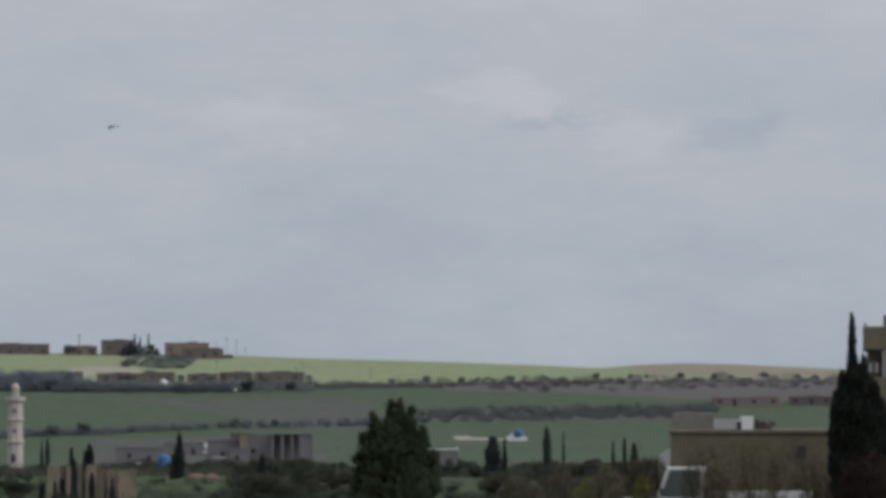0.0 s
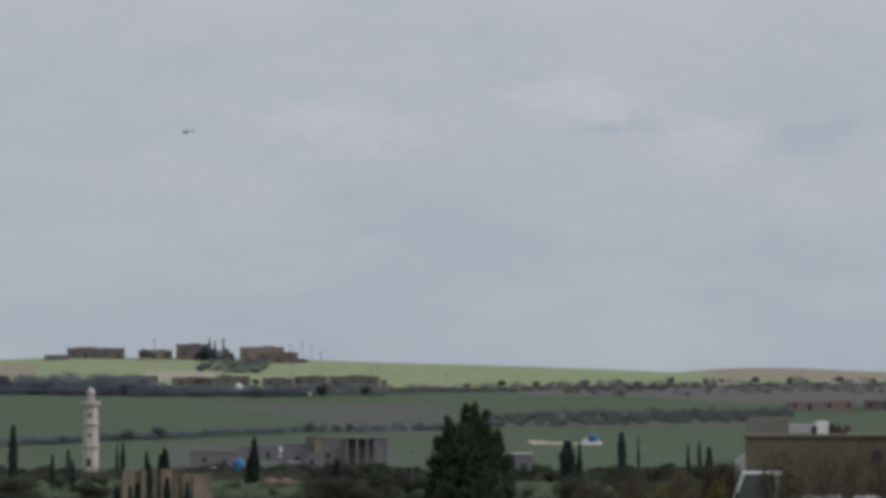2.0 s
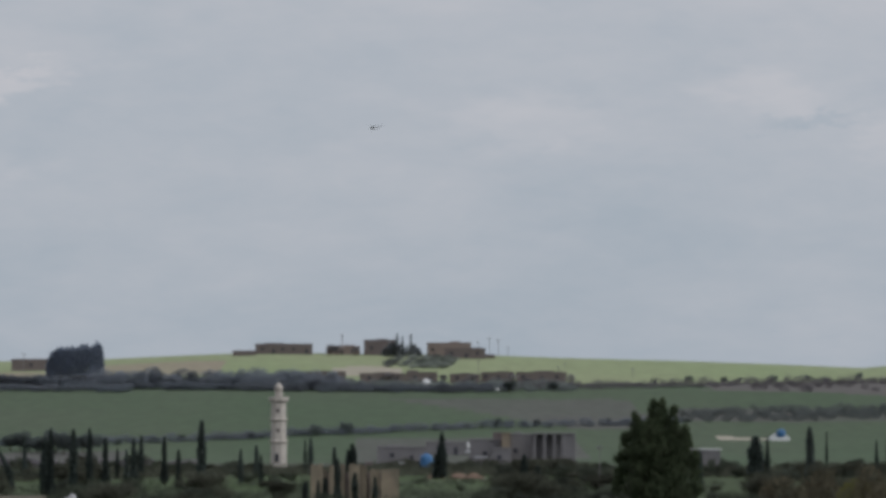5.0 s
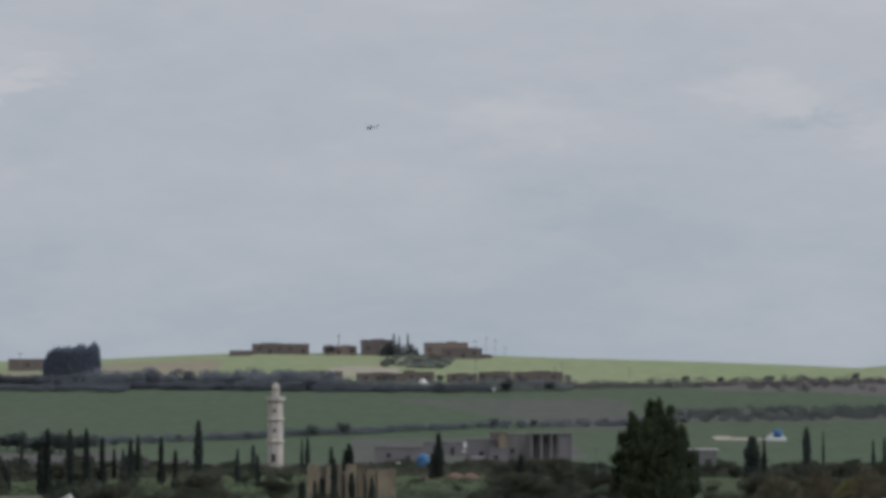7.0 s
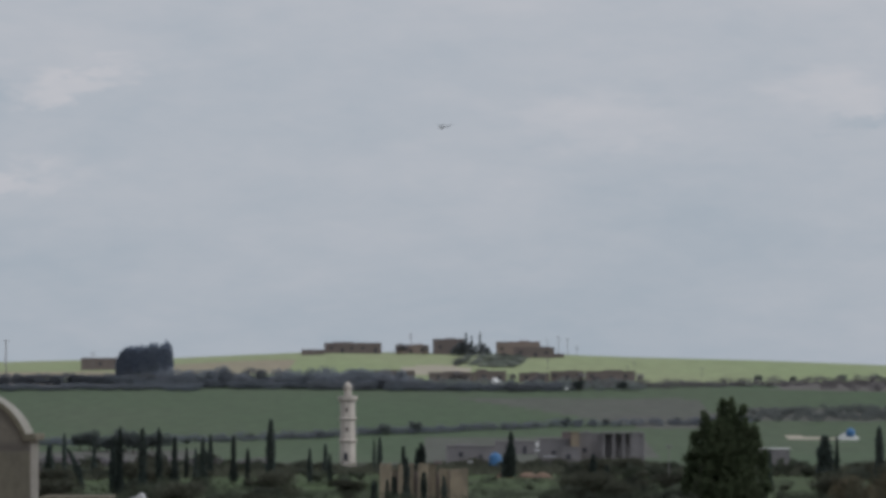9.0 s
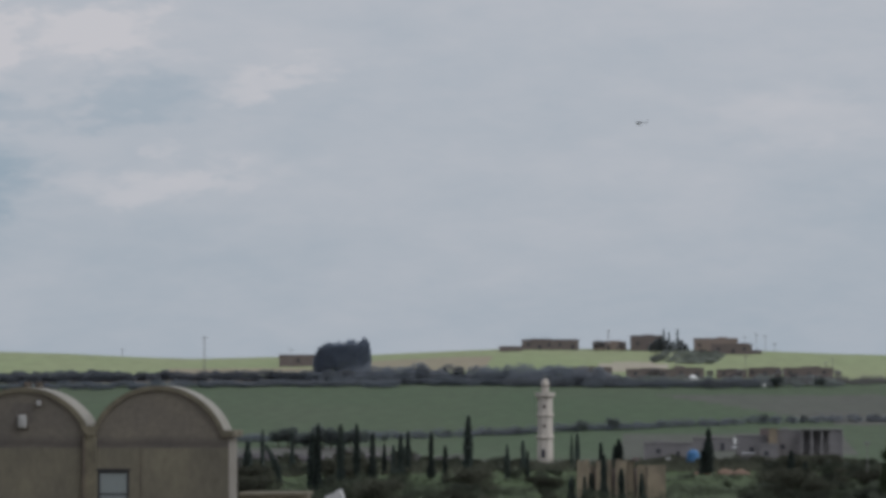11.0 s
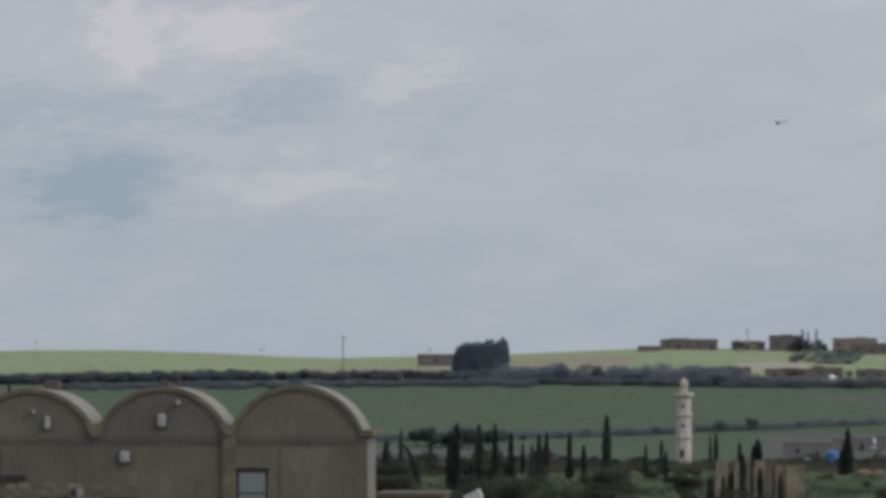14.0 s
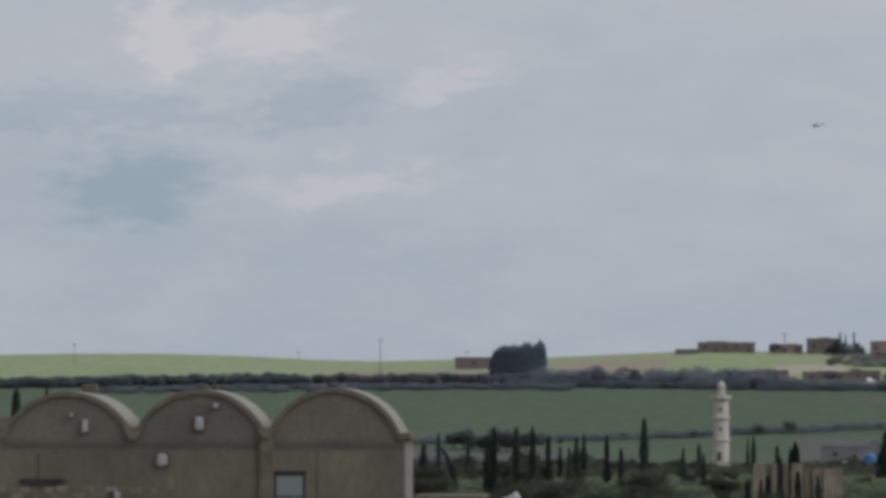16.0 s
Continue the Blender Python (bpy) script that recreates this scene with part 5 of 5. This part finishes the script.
for i, (b, etop, y, wpx, m, lab) in enumerate((
        (131.43, -9.33, 124, 42, TWIG, "leafless brown shrub by a yard wall"), (138.40, -8.96, 132, 46, TWIG, "leafless brown shrub by a yard wall"),
        (144.74, -9.73, 122, 45, TWIG, "leafless brown shrub by a yard wall"), (151.71, -10.62, 130, 45, TWIG, "leafless brown shrub by a yard wall"),
        (157.43, -11.89, 124, 36, TWIG, "leafless brown shrub by a yard wall"), (134.58, -12.47, 120, 36, TWIG, "leafless brown shrub by a yard wall"),
        (119.14, -16.21, 150, 22, YELLOW_LEAF, "yellow-green leafy shrub on the near slope"), (106.51, -17.69, 170, 34, YELLOW_LEAF, "yellow-green leafy shrub on the near slope"),
        (112.44, -18.70, 160, 30, TWIG, "leafless brown shrub by a yard wall"), (90.38, -17.15, 175, 42, TWIG, "leafless brown shrub by a yard wall"), (116.62, -13.19, 149, 26, TWIG, "leafless brown shrub by a yard wall"), (121.29, -12.82, 147, 20, TWIG, "leafless brown shrub by a yard wall"), (109.92, -14.68, 165, 30, TWIG, "leafless brown shrub by a yard wall"), (165.05, -13.5, 114, 36, MAROON, "dark maroon shrub beneath a tall cypress"), (169.90, -10.8, 114, 40, MAROON, "dark maroon shrub beneath a tall cypress"), (117.6, -16.7, 121, 22, YELLOW_LEAF, "yellow-green leafy shrub beside a white pickup truck"),
        (98.57, -16.16, 180, 36, TWIG, "leafless brown shrub by a yard wall"))):
    p = stand(b, y)
    bare_shrub(100 + i, p, wpx / 8 * y / 1000, at(b, etop, y).z - p.z, m, lab)


# ---------------------------------------------------------------- near left: block walls before the vaulted building
def block_wall():
    y = 150.0
    s = y / 1000
    p = stand(-160.38, y, 0.1)
    hold = holds("block_wall", p, "low rough wall of concrete blocks", "wall")
    rr = random.Random(2)
    top = EYE + -20.6 * s - p.z
    me = mesh("block", *(lambda bm: ([v.co[:] for v in bm.verts], [[v.index for v in f.verts] for f in bm.faces]))(indexed(box(-0.2, 0.2, -0.1, 0.1, -0.1, 0.1, 0.012))), BLOCKS)
    x0, x1 = -182.07 * s - p.x, -141.93 * s - p.x
    for r in range(6):
        z = top - 0.1 - r * 0.21
        n = int((x1 - x0) / 0.42)
        for i in range(n):
            if rr.random() < (0.5, 0.3, 0.18, 0.08, 0.05, 0)[r]:
                continue
            ob = new("block", me)
            ob.parent = hold
            ob.matrix_basis = pose(x0 + 0.42 * (i + 0.5 * (r % 2)) + rr.uniform(-.01, .01), rr.uniform(-.02, .02), z + rr.uniform(-.02, .02), 0, rr.uniform(-3, 3), rr.uniform(-4, 4)) @ Matrix.Diagonal((rr.uniform(0.55, 1.05), 1, rr.uniform(0.8, 1.05), 1))
    # Dark slab behind the blocks, so that the gaps between them look dark.
    part("core", box(x0, x1, -0.06, 0.06, 0, top - 0.42), STAIN, hold, "dark slab inside the wall")
    ob = new("block", me)
    ob.parent = hold
    ob.matrix_basis = pose(-143.71 * s - p.x, 0, top + 0.14, 0, 90, 4)


def rag_heap():
    p = at(-156.2, -22.4, 149.6)
    hold = holds("plastic_bags", p, "dark and dirty white plastic bags caught on a block wall", "bags")
    rr = np.random.default_rng(8)
    for m, dx, lab in ((SHADE, -0.12, "dark bluish bag"), (CANVAS, 0.14, "dirty white bag")):
        n = 40
        leafy("bag", np.stack([dx * 0.7 + rr.normal(0, 0.05, n), rr.normal(0, 0.04, n), rr.uniform(-0.2, 0.1, n)], -1), rr.uniform(0.03, 0.06, n), m, hold, label=lab)


def indexed(bm):
    bm.verts.index_update()
    bm.faces.index_update()
    return bm


block_wall()
rag_heap()


def low_roof():
    y = 158.0
    s = y / 1000
    b0, b1 = -88.82, -74.36
    p = stand((b0 + b1) / 2, y, 0.1)
    hold = holds("low_outhouse", p, "low flat-roofed outhouse beside the vaulted building", "building")
    w = (b1 - b0) * s
    top = EYE + -22.32 * s - p.z
    part("wall", box(-w / 2, w / 2, 0, 3, 0, top - 0.12, 0.03), BEIGE, hold)
    part("roof", box(-w / 2 - 0.05, w / 2 + 0.1, -0.1, 3.1, top - 0.12, top, 0.03), RIM, hold)
    q = stand(-67.45, y - 2, 0.05)
    t = holds("white_awning", q, "white peaked canvas awning on thin posts", "awning")
    peak = at(-66.8, -21.55, y - 2).z - q.z
    part("canvas", prism([(-0.35, peak - 0.24), (-0.2, peak - 0.17), (0.0, peak - 0.09), (0.12, peak), (0.2, peak - 0.05), (0.3, peak - 0.3), (0.25, peak - 0.42), (-0.3, peak - 0.34)], -0.5, 0.6), CANVAS, t)
    for dx, dy in product((-0.26, 0.24), (-0.45, 0.55)):
        part("post", rod((dx, dy, 0), (dx, dy, peak - 0.3), 0.025), GREY_METAL, t)


low_roof()

# far left beyond the vaults: roofs, dark cypresses
flat_house(-192.31, -180.03, -6.92, 260, MUD, "small house with a terracotta roof edge", 6, openings=1)
flat_house(-182.59, -179.52, -5.41, 262, TERRACOTTA, "low terracotta-coloured roof block", 4, "roof_block", 0)
for i, (b, e, girth) in enumerate(((-168.42, 3.94, 1.6), (-171.48, 2.81, 1.5), (-178.24, 0.78, 2.2), (-178.88, -0.23, 2.0))):
    p = stand(b, 1000)
    place(CYPRESSES[i % 4], p, girth * 0.8, (at(b, e, 1000).z - p.z) / 10, i)


# ---------------------------------------------------------------- helicopter in the distance
def helicopter():
    y = 4300.0
    p = at(-0.12, 59.43, y)
    hold = holds("helicopter", p, "small grey helicopter flying far off", "helicopter", turn=0.15)
    body = lathe([(0.1, -3.4), (0.75, -2.9), (1.05, -1.8), (1.1, -0.4), (0.9, 1.0), (0.4, 2.2)], 14)
    bmesh.ops.rotate(body, verts=body.verts, cent=(0, 0, 0), matrix=Matrix.Rotation(radians(90), 3, "Y"))
    part("fuselage", body, GREY_METAL, hold)
    # The highlight on the nose is painted in as a white block.
    part("nose", box(-3.6, -2.4, -0.7, 0.7, -0.5, 0.55, 0.3), WHITE, hold, "nose with a painted white highlight")
    part("tail_boom", rod((1.6, 0, 0.3), (7.4, 0, 0.75), 0.42, 0.18, 8), DARK, hold)
    part("tail_fin", prism([(6.7, 0.6), (7.5, 0.6), (8.3, 2.4), (7.5, 2.4)], -0.1, 0.1), DARK, hold)
    part("tail_plane", box(6.0, 6.8, -1.3, 1.3, 0.6, 0.75), DARK, hold)
    part("rotor_mast", rod((-0.4, 0, 1.0), (-0.4, 0, 1.7), 0.25, sides=8), DARK, hold)
    for a in (20, 110, 200, 290):
        bm = box(0.2, 6.2, -0.13, 0.13, 1.62, 1.68)
        bmesh.ops.rotate(bm, verts=bm.verts, cent=(0, 0, 0), matrix=Matrix.Rotation(radians(a), 3, "Z"))
        bmesh.ops.translate(bm, verts=bm.verts, vec=(-0.4, 0, 0))
        part("rotor_blade", bm, DARK, hold)
    for yy in (-0.9, 0.9):
        part("skid", rod((-2.6, yy, -1.6), (1.4, yy, -1.6), 0.1, sides=6), DARK, hold)
        part("skid_strut", rod((-1.2, yy * 0.7, -0.8), (-1.2, yy, -1.6), 0.07, sides=6), DARK, hold)


helicopter()
